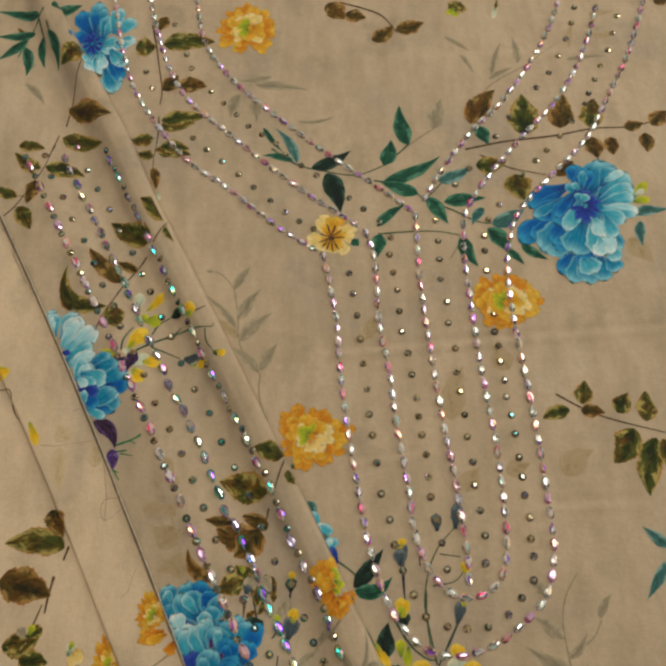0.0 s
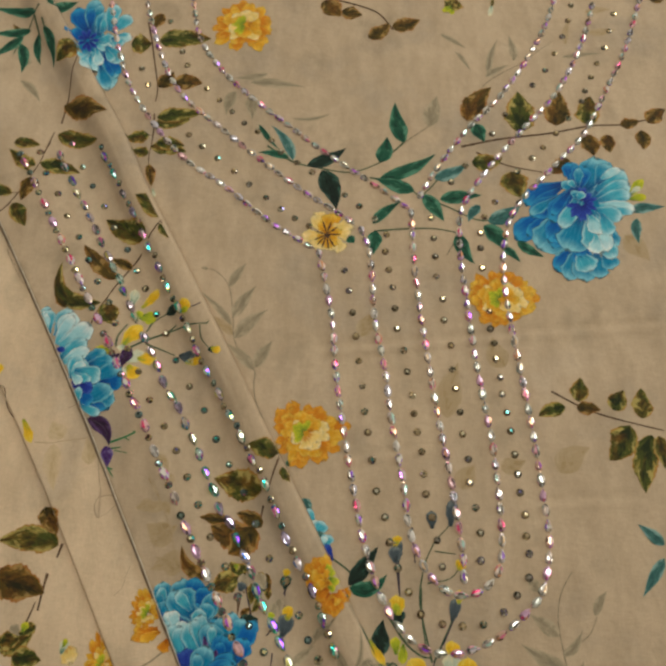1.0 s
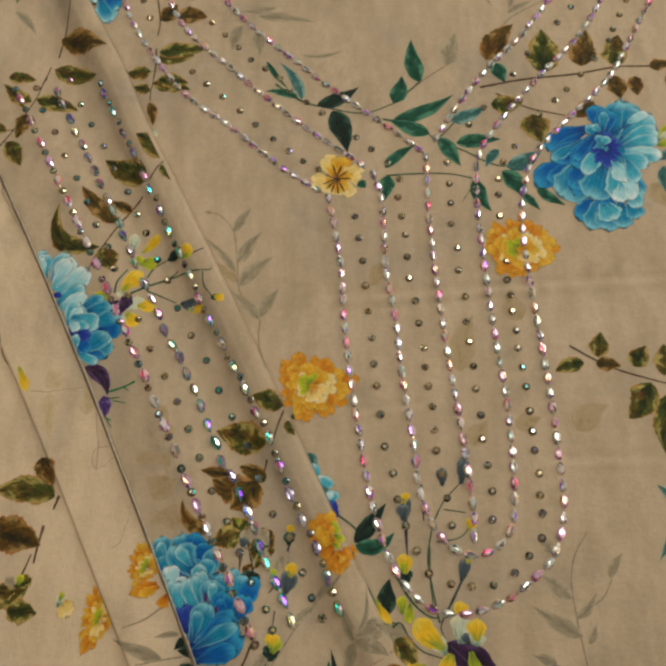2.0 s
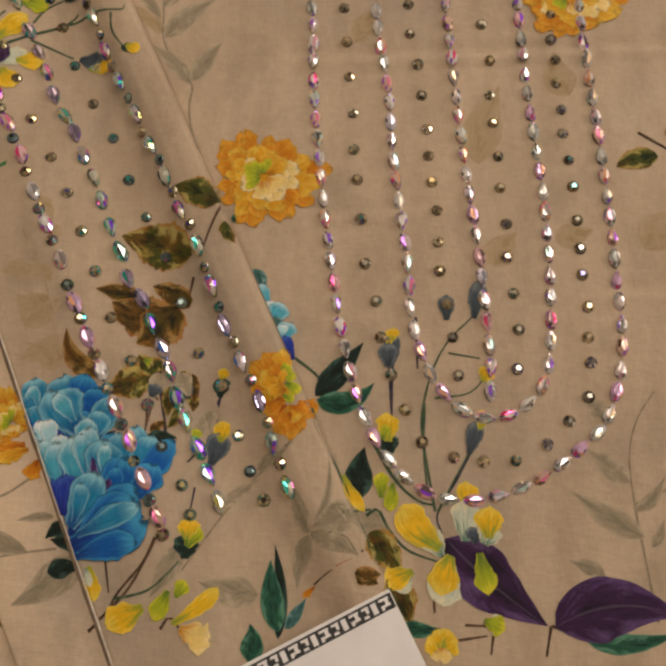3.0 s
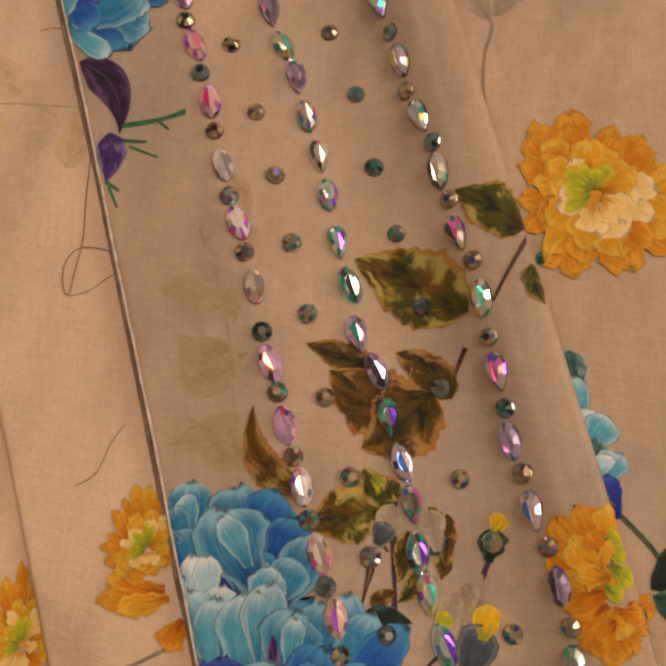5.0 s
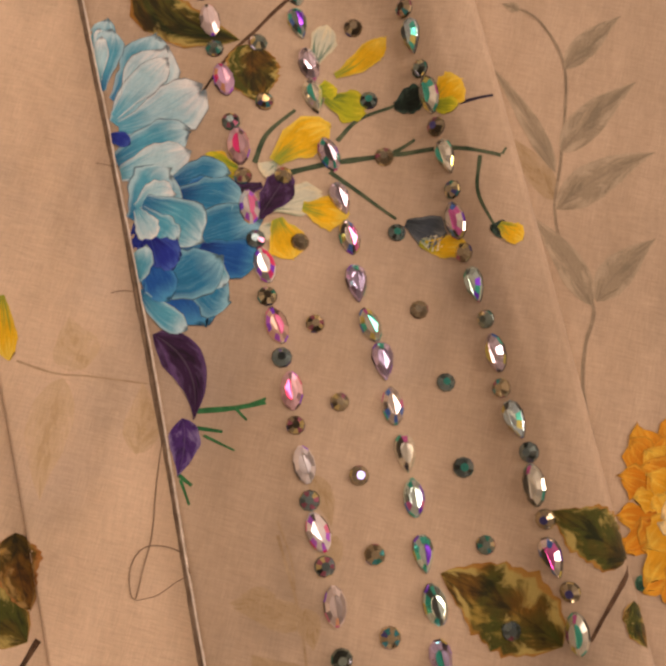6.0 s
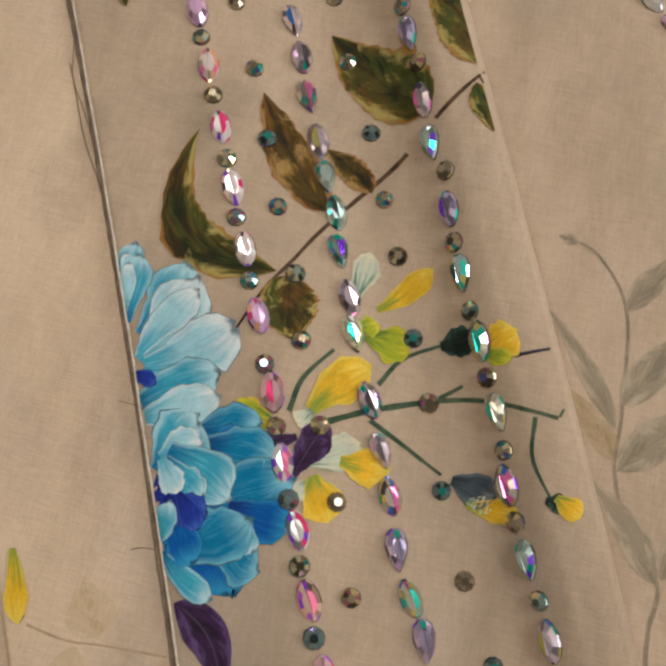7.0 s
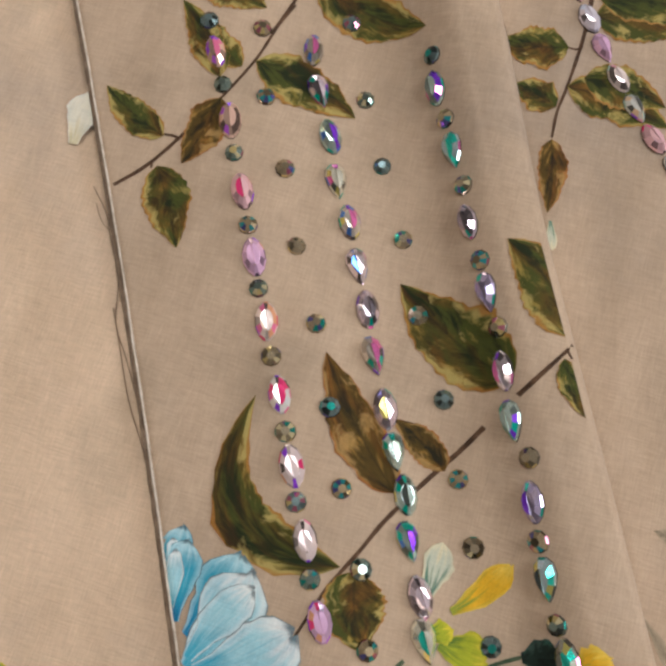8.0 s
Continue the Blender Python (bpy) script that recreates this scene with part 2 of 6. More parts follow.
MATS = {
    "olive": leaf_material("leaf_olive", (0.012, 0.018, 0.002), (0.055, 0.062, 0.007), (0.32, 0.24, 0.045), (0.015, 0.016, 0.003), 0.7, 0.8, (0.36, 0.16, 0.03)),
    "brown": leaf_material("leaf_brown", (0.016, 0.013, 0.002), (0.075, 0.045, 0.005), (0.30, 0.17, 0.03), (0.018, 0.012, 0.003), 0.8, 0.65, (0.36, 0.13, 0.03)),
    "green": leaf_material("leaf_green", (0.005, 0.026, 0.016), (0.014, 0.075, 0.042), (0.07, 0.20, 0.12), (0.04, 0.13, 0.08), 0.0, 0.5),
    "dark": leaf_material("leaf_dark", (0.004, 0.008, 0.006), (0.009, 0.02, 0.013), (0.03, 0.08, 0.055), (0.015, 0.035, 0.025), 0.0, 0.3),
    "teal": leaf_material("leaf_teal", (0.018, 0.065, 0.060), (0.045, 0.125, 0.115), (0.20, 0.31, 0.28), (0.12, 0.26, 0.25), 0.0, 0.5),
    "plum": leaf_material("leaf_plum", (0.016, 0.006, 0.018), (0.034, 0.010, 0.042), (0.09, 0.04, 0.13), (0.12, 0.09, 0.13), 0.0, 0.3),
    "violet": leaf_material("leaf_violet", (0.02, 0.008, 0.05), (0.06, 0.02, 0.13), (0.20, 0.15, 0.30), (0.15, 0.10, 0.2), 0.0, 0.4),
    "grey": leaf_material("leaf_grey", (0.23, 0.185, 0.12), (0.31, 0.245, 0.16), (0.40, 0.31, 0.205), (0.24, 0.19, 0.13), 0.0, 0.4),
    "ghost": leaf_material("leaf_ghost", (0.34, 0.235, 0.12), (0.41, 0.295, 0.17), (0.46, 0.34, 0.215), (0.41, 0.295, 0.17), 0.0, 0.0),
    "wisp": leaf_material("leaf_wisp", (0.50, 0.36, 0.20), (0.57, 0.42, 0.26), (0.63, 0.47, 0.31), (0.52, 0.38, 0.22), 0.0, 0.0),
    "blue_deep": petal_material("petal_blue_deep", (0.003, 0.025, 0.17), (0.002, 0.09, 0.34), (0.05, 0.32, 0.54), 0.45),
    "blue": petal_material("petal_blue", (0.002, 0.06, 0.20), (0.008, 0.19, 0.35), (0.26, 0.55, 0.64), 0.5),
    "blue_pale": petal_material("petal_blue_pale", (0.004, 0.15, 0.30), (0.055, 0.34, 0.46), (0.50, 0.70, 0.73), 0.6),
    "blue_white": petal_material("petal_blue_white", (0.06, 0.34, 0.46), (0.36, 0.60, 0.65), (0.76, 0.78, 0.75)),
    "navy": petal_material("petal_navy", (0.006, 0.012, 0.16), (0.012, 0.03, 0.28), (0.05, 0.12, 0.45), 1.5),
    "orange": petal_material("petal_orange", (0.34, 0.07, 0.003), (0.58, 0.19, 0.005), (0.68, 0.34, 0.03), 2.4, 0.35),
    "gold": petal_material("petal_gold", (0.36, 0.12, 0.004), (0.66, 0.31, 0.012), (0.74, 0.46, 0.06), 2.0, 0.3),
    "cream": petal_material("petal_cream", (0.55, 0.22, 0.02), (0.78, 0.54, 0.16), (0.82, 0.64, 0.32), 1.6, 0.5),
    "yellow": petal_material("petal_yellow", (0.24, 0.30, 0.03), (0.74, 0.42, 0.008), (0.80, 0.56, 0.07), 2.2, 0.0),
    "lime": petal_material("petal_lime", (0.10, 0.17, 0.02), (0.34, 0.38, 0.015), (0.66, 0.56, 0.03), 2.0, 0.2),
    "white": petal_material("petal_white", (0.10, 0.20, 0.14), (0.55, 0.56, 0.42), (0.70, 0.62, 0.40), 2.2, 0.0),
    "ivory": petal_material("petal_ivory", (0.70, 0.60, 0.36), (0.78, 0.73, 0.58), (0.80, 0.77, 0.66), 1.2, 0.1),
    "slate": petal_material("petal_slate", (0.02, 0.03, 0.035), (0.055, 0.07, 0.085), (0.20, 0.22, 0.22), 1.4),
    "bark": stem_material("stem_bark", (0.05, 0.025, 0.012), (0.13, 0.07, 0.035)),
    "sap": stem_material("stem_sap", (0.03, 0.06, 0.03), (0.10, 0.13, 0.07)),
    "jade": stem_material("stem_jade", (0.01, 0.10, 0.03), (0.03, 0.20, 0.07)),
    "mist": stem_material("stem_mist", (0.22, 0.17, 0.11), (0.34, 0.26, 0.17)),
    "haze": stem_material("stem_haze", (0.36, 0.25, 0.14), (0.46, 0.34, 0.21)),
    "rust": stem_material("stem_rust", (0.30, 0.08, 0.03), (0.45, 0.14, 0.06)),
    "ink": stem_material("stem_ink", (0.02, 0.015, 0.03), (0.07, 0.05, 0.07)),
}
# hem colours: the dark one carries its shadow, the pale one its lit edge
HEM_SHADOW = stem_material("hem_shadow_cloth", (0.20, 0.14, 0.09), (0.34, 0.25, 0.165))
HEM_RIM = stem_material("hem_lit_rim_cloth", (0.48, 0.40, 0.31), (0.70, 0.61, 0.50))
THREAD = plain_material("loose_thread_cotton", (0.16, 0.10, 0.06), (0.26, 0.18, 0.11), 900, 0.8)
PAPER = plain_material("tag_paper", (0.74, 0.68, 0.64), (0.82, 0.77, 0.73), 40, 0.55)
BLACK = plain_material("tag_ink", (0.012, 0.011, 0.01), (0.03, 0.028, 0.026), 300, 0.5)
WALL = plain_material("room_wall_paint", (0.50, 0.43, 0.35), (0.56, 0.49, 0.40), 3, 0.85)
CEIL = plain_material("room_ceiling_paint", (0.72, 0.68, 0.62), (0.78, 0.74, 0.68), 2, 0.9)
WOOD = plain_material("dark_wood", (0.05, 0.03, 0.018), (0.12, 0.07, 0.04), 9, 0.5)

# each stone's own tints, then the colours of its painted sparkle
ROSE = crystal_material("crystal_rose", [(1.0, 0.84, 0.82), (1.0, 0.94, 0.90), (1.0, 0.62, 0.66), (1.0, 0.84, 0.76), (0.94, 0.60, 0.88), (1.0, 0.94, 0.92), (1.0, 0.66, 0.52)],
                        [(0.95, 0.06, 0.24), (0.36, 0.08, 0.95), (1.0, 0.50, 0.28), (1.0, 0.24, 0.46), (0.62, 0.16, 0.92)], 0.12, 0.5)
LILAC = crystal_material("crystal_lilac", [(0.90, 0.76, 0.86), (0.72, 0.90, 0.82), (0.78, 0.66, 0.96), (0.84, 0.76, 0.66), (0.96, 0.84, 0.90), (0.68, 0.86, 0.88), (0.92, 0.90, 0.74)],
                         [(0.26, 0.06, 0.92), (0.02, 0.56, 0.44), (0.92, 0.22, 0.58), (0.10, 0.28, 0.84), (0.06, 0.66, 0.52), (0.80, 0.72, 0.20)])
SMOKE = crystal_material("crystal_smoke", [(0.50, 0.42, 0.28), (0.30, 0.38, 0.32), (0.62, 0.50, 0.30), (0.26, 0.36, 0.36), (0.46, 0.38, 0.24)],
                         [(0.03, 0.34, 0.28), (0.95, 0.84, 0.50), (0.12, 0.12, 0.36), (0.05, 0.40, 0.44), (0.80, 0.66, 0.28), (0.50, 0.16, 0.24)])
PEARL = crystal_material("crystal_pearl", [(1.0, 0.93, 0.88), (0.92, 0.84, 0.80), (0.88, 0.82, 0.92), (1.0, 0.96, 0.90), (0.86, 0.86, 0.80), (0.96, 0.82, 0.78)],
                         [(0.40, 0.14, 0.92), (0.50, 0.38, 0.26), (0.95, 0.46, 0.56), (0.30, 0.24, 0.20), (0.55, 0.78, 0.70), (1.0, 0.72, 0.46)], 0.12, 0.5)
# pale accents here paint the yellow-white highlights
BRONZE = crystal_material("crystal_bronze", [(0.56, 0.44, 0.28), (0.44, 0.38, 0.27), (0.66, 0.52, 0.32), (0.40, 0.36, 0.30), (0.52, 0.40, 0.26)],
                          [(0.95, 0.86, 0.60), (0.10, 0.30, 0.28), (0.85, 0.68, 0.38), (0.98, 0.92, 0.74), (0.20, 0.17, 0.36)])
RIM = plain_material("stone_setting", (0.05, 0.042, 0.035), (0.11, 0.09, 0.075), 600, 0.25)


# ---- the lie of the cloth: heights in millimetres over the table's cloth plane ----
SLOPE = 0.894  # a step across the sleeve for a step in x


def fold_x(y):
    return -63.6 - 0.489 * y - 8.76e-5 * y ** 2 - 9.67e-8 * y ** 3 + 3.37e-10 * y ** 4 + 4.5 * smooth((y - 110) / 75)


def hem_x(y):
    return -182.1 - 0.516 * y - 1.92e-4 * y ** 2 - 1.08e-7 * y ** 3 + 7.13e-10 * y ** 4


def under_x(y):
    return -232.9 - 0.598 * y - 3.48e-4 * y ** 2 - 1.25e-7 * y ** 3 + 1.27e-9 * y ** 4


def ripple(x, y):
    p = Vector((x / 75, y / 75, 0.3))
    z = 1.0 * noise.noise(p) + 0.34 * noise.noise(p * 3.1) + 0.10 * noise.noise(Vector((x / 9, y / 16, 4.0)))
    return z


def crease(x, y, x0, y0, x1, y1, depth, wide):
    """A pressed line from one place to another."""
    dx, dy = x1 - x0, y1 - y0
    length = math.hypot(dx, dy)
    s = ((x - x0) * dx + (y - y0) * dy) / length
    off = ((x - x0) * dy - (y - y0) * dx) / length
    if s < -12 or s > length + 12 or abs(off) > 3 * wide:
        return 0.0
    ends = min(1.0, max(0.0, (s + 12) / 24), max(0.0, (length + 12 - s) / 24))
    return depth * ends * (off / wide) * math.exp(0.5 - 0.5 * (off / wide) ** 2)


def front_z(x, y):
    z = ripple(x, y) * 0.8
    z += crease(x, y, 7.4, -9.2, 242, 8, 1.3, 2.4)
    z += crease(x, y, 142.7, -116.3, 201.1, -115.1, 0.9, 2.2)
    z += crease(x, y, 23.1, -85.8, 70.5, -80.7, 0.8, 2.2)
    z += crease(x, y, -17.2, 183.1, 86.1, 233.3, 0.6, 4)
    z += crease(x, y, 87.4, 255.7, 264.2, 262.8, 0.6, 4)
    return z


def smooth(t):
    t = min(1.0, max(0.0, t))
    return t * t * (3 - 2 * t)


def sleeve_z(x, y):
    d = (fold_x(y) - x) * SLOPE
    q = (x - hem_x(y)) * SLOPE
    tall = 0.50 + 0.50 * smooth((y + 170) / 200)
    top, dip, flat = 2.4 + 7.2 * tall, -1.1, 2.4
    wander = 3.0 * noise.noise(Vector((y / 60, 2.7, 0)))
    brow = 11.5 + 0.6 * wander
    if d < 4:
        z = top * math.sqrt(max(0.0, 1 - (1 - max(d, 0.0) / 4) ** 2)) * 0.95
    elif d < brow:
        z = top * (0.95 + 0.05 * math.sin(math.pi * (d - 4) / (brow - 4)))
    elif d < 52:
        z = dip + (0.95 * top - dip) * (1 - smooth((d - brow) / (17 + wander))) + 0.4 * smooth((d - 34) / 18)
    else:
        z = dip + 0.4 + (flat - dip - 0.4) * smooth((d - 52) / 24)
    if q < 2.0:
        z = 0.3 + (z - 0.3) * math.sqrt(max(0.0, 1 - (1 - max(q, 0.0) / 2.0) ** 2))
    z += 2.0 * smooth((d - 36) / 24) * smooth((q - 4) / 30)
    return z + 0.7 * ripple(x + 400, y) * smooth(d / 10) * smooth(q / 6)


def panel_z(x, y):
    q = (x - under_x(y)) * SLOPE
    z = 0.2 + 0.6 * ripple(x - 300, y)
    if q < 1.6:
        z = -2.2 + (z + 2.2) * math.sqrt(max(0.0, 1 - (1 - max(q, 0.0) / 1.6) ** 2))
    return z


def under_z(x, y):
    return -2.4 + 0.6 * ripple(x, y + 500)


def top_z(x, y):
    """The height of the uppermost cloth."""
    if x > fold_x(y):
        return front_z(x, y)
    if x > hem_x(y):
        return sleeve_z(x, y)
    if x > under_x(y):
        return panel_z(x, y)
    return under_z(x, y)


# ---- making meshes ----
MM = 0.001


def part(name, bm, material, parent=None, label=""):
    mesh = bpy.data.meshes.new(name)
    bm.to_mesh(mesh)
    bm.free()
    mesh.materials.append(material)
    ob = new(name, mesh)
    if parent is not None:
        ob.parent = parent
    return tagged(ob, label)


def smooth_shade(ob):
    for poly in ob.data.polygons:
        poly.use_smooth = True
    return ob


def sheet(name, material, across, along, place, thick=0.7):
    """A cloth of its own thickness: place(a, y) gives x and z in millimetres for a step across and a y."""
    bm = bmesh.new()
    rows = []
    for y in along:
        row = []
        for a in across:
            x, z = place(a, y)
            row.append(bm.verts.new((x * MM, y * MM, z * MM)))
        rows.append(row)
    for r, s in zip(rows, rows[1:]):
        for k in range(len(r) - 1):
            bm.faces.new((r[k], r[k + 1], s[k + 1], s[k]))
    # the turned edge and the underside
    edge = list(rows[0]) + [r[-1] for r in rows[1:]] + list(reversed(rows[-1][:-1])) + [r[0] for r in reversed(rows[1:-1])]
    low = [bm.verts.new((v.co.x, v.co.y, v.co.z - thick * MM)) for v in edge]
    for k in range(len(edge)):
        m = (k + 1) % len(edge)
        bm.faces.new((edge[m], edge[k], low[k], low[m]))
    return smooth_shade(part(name, bm, material))


def steps(a, b, n):
    return [a + (b - a) * k / n for k in range(n + 1)]


# ---- the room, out of view: added to fill the crystals' reflections ----
def slab(name, x0, x1, y0, y1, z0, z1, material):
    bm = bmesh.new()
    bmesh.ops.create_cube(bm, size=1)
    for v in bm.verts:
        v.co = ((x0 + x1) / 2 + v.co.x * (x1 - x0), (y0 + y1) / 2 + v.co.y * (y1 - y0), (z0 + z1) / 2 + v.co.z * (z1 - z0))
    return part(name, bm, material)


tagged(slab("floor", -2.4, 2.6, -2.4, 2.6, FLOOR - 0.1, FLOOR, WOOD), "dark wooden floor of the room", "floor", kind="structure")
tagged(slab("ceiling", -2.4, 2.6, -2.4, 2.6, CEILING, CEILING + 0.1, CEIL), "off-white painted ceiling of the room", "ceiling", kind="structure")
tagged(slab("wall_west", -2.5, -2.4, -2.4, 2.6, FLOOR, CEILING, WALL), "plain beige painted wall", "wall", kind="structure")
# the east wall, out of view, stands round an opening added for the lamp
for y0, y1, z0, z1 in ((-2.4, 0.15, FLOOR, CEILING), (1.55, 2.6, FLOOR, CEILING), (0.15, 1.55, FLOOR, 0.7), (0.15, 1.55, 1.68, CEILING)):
    tagged(slab("wall_east", 2.6, 2.7, y0, y1, z0, z1, WALL), "plain beige painted wall round an added lamp opening", "wall", kind="structure")
tagged(slab("wall_south", -2.5, 2.7, -2.5, -2.4, FLOOR, CEILING, WALL), "plain beige painted wall", "wall", kind="structure")
tagged(slab("wall_north", -2.5, 2.7, 2.6, 2.7, FLOOR, CEILING, WALL), "plain beige painted wall", "wall", kind="structure")

table = tagged(new("table"), "dark wooden table under the spread dress", "table")
table.location = (0, 0, FLOOR)


def table_part(name, x0, x1, y0, y1, z0, z1):
    ob = slab(name, x0, x1, y0, y1, z0 - FLOOR, z1 - FLOOR, WOOD)
    ob.parent = table
    bevel = ob.modifiers.new("edge", "BEVEL")
    bevel.width, bevel.segments = 0.006, 2
    return ob


table_part("tabletop", -0.62, 0.62, -0.52, 0.62, -0.05, -0.0055)
for lx in (-0.56, 0.5):
    for ly in (-0.46, 0.5):
        table_part("leg", lx, lx + 0.06, ly, ly + 0.06, FLOOR, -0.05)

# ---- the cloths ----
LONG = steps(-470, 560, 400)


def front_place(a, y):
    x = -150 + a * 690 - 0.25 * y
    return x, front_z(x, y) - 3.4 * smooth((fold_x(y) - x - 0.5) / 5)


dress_front = tagged(sheet("dress_front", FRONT_CLOTH, steps(0, 1, 250), LONG, front_place),
                     "beige printed dress front set with crystal strands", "dress")
ACROSS = [0.0, 0.003, 0.008, 0.014, 0.02] + steps(0.03, 0.68, 60) + steps(0.69, 0.94, 34) + steps(0.945, 0.985, 12) + [0.989, 0.993, 0.996, 0.9985, 1.0]
sleeve = tagged(sheet("sleeve", SLEEVE_CLOTH, ACROSS, LONG, lambda a, y: (hem_x(y) + a * (fold_x(y) - hem_x(y)), sleeve_z(hem_x(y) + a * (fold_x(y) - hem_x(y)), y)), 0.3),
                "beige printed sleeve with a rounded fold and crystals", "sleeve")
side_panel = tagged(sheet("side_panel", LIT_PANEL_CLOTH, [0, 0.002, 0.005, 0.009, 0.014] + steps(0.02, 1, 60), steps(-470, 560, 260), lambda a, y: (under_x(y) + a * 95, panel_z(under_x(y) + a * 95, y) - 2.6 * smooth((a - 0.5) * 4)), 0.4),
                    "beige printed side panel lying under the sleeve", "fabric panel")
under_panel = tagged(sheet("under_panel", LIT_PANEL_CLOTH, steps(0, 1, 90), steps(-470, 560, 200), lambda a, y: (under_x(y) - 330 + a * 352, under_z(under_x(y) - 330 + a * 352, y) - 1.2 * smooth((a - 0.93) * 30)), 0.4),
                     "beige printed back panel lowest in the pile", "fabric panel")


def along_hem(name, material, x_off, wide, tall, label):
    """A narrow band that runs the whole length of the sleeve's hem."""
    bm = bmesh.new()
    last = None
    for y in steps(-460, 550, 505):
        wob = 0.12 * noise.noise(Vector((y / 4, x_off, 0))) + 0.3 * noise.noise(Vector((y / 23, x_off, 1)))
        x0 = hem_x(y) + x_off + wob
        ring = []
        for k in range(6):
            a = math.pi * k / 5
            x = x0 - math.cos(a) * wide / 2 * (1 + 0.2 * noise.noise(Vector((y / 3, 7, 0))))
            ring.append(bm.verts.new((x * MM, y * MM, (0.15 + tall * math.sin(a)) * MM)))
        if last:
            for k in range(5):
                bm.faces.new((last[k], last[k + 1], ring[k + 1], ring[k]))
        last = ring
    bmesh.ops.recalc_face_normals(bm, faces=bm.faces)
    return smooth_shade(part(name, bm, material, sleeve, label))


# a dark band stands in for the shadow along the hem's side
along_hem("hem_facing", HEM_SHADOW, -0.5, 2.2, 0.9, "brown band for the shadow beside the hem edge")
# a pale ridge for the rolled edge, coloured as if catching light
along_hem("hem_cord", HEM_RIM, 0.55, 1.0, 2.9, "pale rolled hem edge with its lit rim in the colour")


def owner(x, y):
    if x > fold_x(y):
        return dress_front
    if x > hem_x(y):
        return sleeve
    return side_panel if x > under_x(y) else under_panel


# ---- printed motifs ----
TURN = itertools.count()
LIFT = {"haze": 0.10, "ghost": 0.10, "mist": 0.12, "grey": 0.13, "wisp": 0.10}


def leaf_wide(u):
    return 1.04 * math.sin(math.pi * u ** 0.74) * (1.08 - 0.3 * u) if 0 < u < 1 else 0.0


def broad_wide(u):
    return 1.03 * math.sin(math.pi * u ** 0.80) ** 0.82 * (1.08 - 0.22 * u) if 0 < u < 1 else 0.0


def petal_wide(u):
    return 0.22 * (1 - u) + 0.98 * math.sin(math.pi * min(1.0, u) ** 1.75 * 0.985 + 0.02) ** 0.62


def cut_along(bm, line, keep_right):
    """Cuts a motif where a cloth's edge hides it."""
    ys = [v.co.y * 1000 for v in bm.verts]
    y = sum(ys) / len(ys)
    a, b = Vector((line(y - 8) * MM, (y - 8) * MM, 0)), Vector((line(y + 8) * MM, (y + 8) * MM, 0))
    way = (b - a).normalized()
    if line is fold_x:
        a = a + Vector((0.0005 if keep_right else -0.0042, 0, 0))
    normal = Vector((-way.y, way.x, 0)) if keep_right else Vector((way.y, -way.x, 0))
    bmesh.ops.bisect_plane(bm, geom=bm.verts[:] + bm.edges[:] + bm.faces[:], plane_co=a, plane_no=normal, clear_outer=True)


def blade(x0, y0, x1, y1, wide, bend, profile, ragged, lift, side=None, nu=12, nv=6):
    """A leaf or petal from root to tip, laid on the cloth; bend bows its midline to the left."""
    bm = bmesh.new()
    uv = bm.loops.layers.uv.new("UVMap")
    dx, dy = x1 - x0, y1 - y0
    length = math.hypot(dx, dy)
    nx, ny = -dy / length, dx / length
    cx, cy = (x0 + x1) / 2 + 2 * bend * nx, (y0 + y1) / 2 + 2 * bend * ny
    seed = random.uniform(0, 90)
    grid, where = [], {}
    for i in range(nu + 1):
        u = i / nu
        mx = (1 - u) ** 2 * x0 + 2 * u * (1 - u) * cx + u * u * x1
        my = (1 - u) ** 2 * y0 + 2 * u * (1 - u) * cy + u * u * y1
        tx, ty = (1 - u) * (cx - x0) + u * (x1 - cx), (1 - u) * (cy - y0) + u * (y1 - cy)
        k = math.hypot(tx, ty)
        tx, ty = tx / k, ty / k
        row = []
        for j in range(nv + 1):
            v = 2 * j / nv - 1
            edge = 1 + ragged * noise.noise(Vector((u * 7 + seed, v * 1.5, 0))) * abs(v)
            if ragged > 0.21 and profile is broad_wide and i % 2:
                edge *= 1 - 0.09 * abs(v)
            off = v * wide / 2 * profile(u) * edge
            push = ragged * 0.5 * wide * noise.noise(Vector((v * 2.2 + seed, 5.5, 0))) * u ** 3 if profile is petal_wide else 0.0
            x, y = mx - ty * off + tx * push, my + tx * off + ty * push
            vert = bm.verts.new((x * MM, y * MM, 0))
            where[vert] = (u, (v + 1) / 2)
            row.append(vert)
        grid.append(row)
    for r, s in zip(grid, grid[1:]):
        for j in range(nv):
            face = bm.faces.new((r[j], s[j], s[j + 1], r[j + 1]))
            for loop in face.loops:
                loop[uv].uv = where[loop.vert]
    bmesh.ops.remove_doubles(bm, verts=bm.verts, dist=1e-6)
    bm.normal_update()
    if side:
        cut_along(bm, {"hem": hem_x, "fold": fold_x, "under": under_x}[side[1:]], side[0] == "+")
    for vert in bm.verts:
        vert.co.z = (top_z(vert.co.x * 1000, vert.co.y * 1000) + lift) * MM
    for face in bm.faces:
        if face.normal.z < 0:
            face.normal_flip()
    return bm


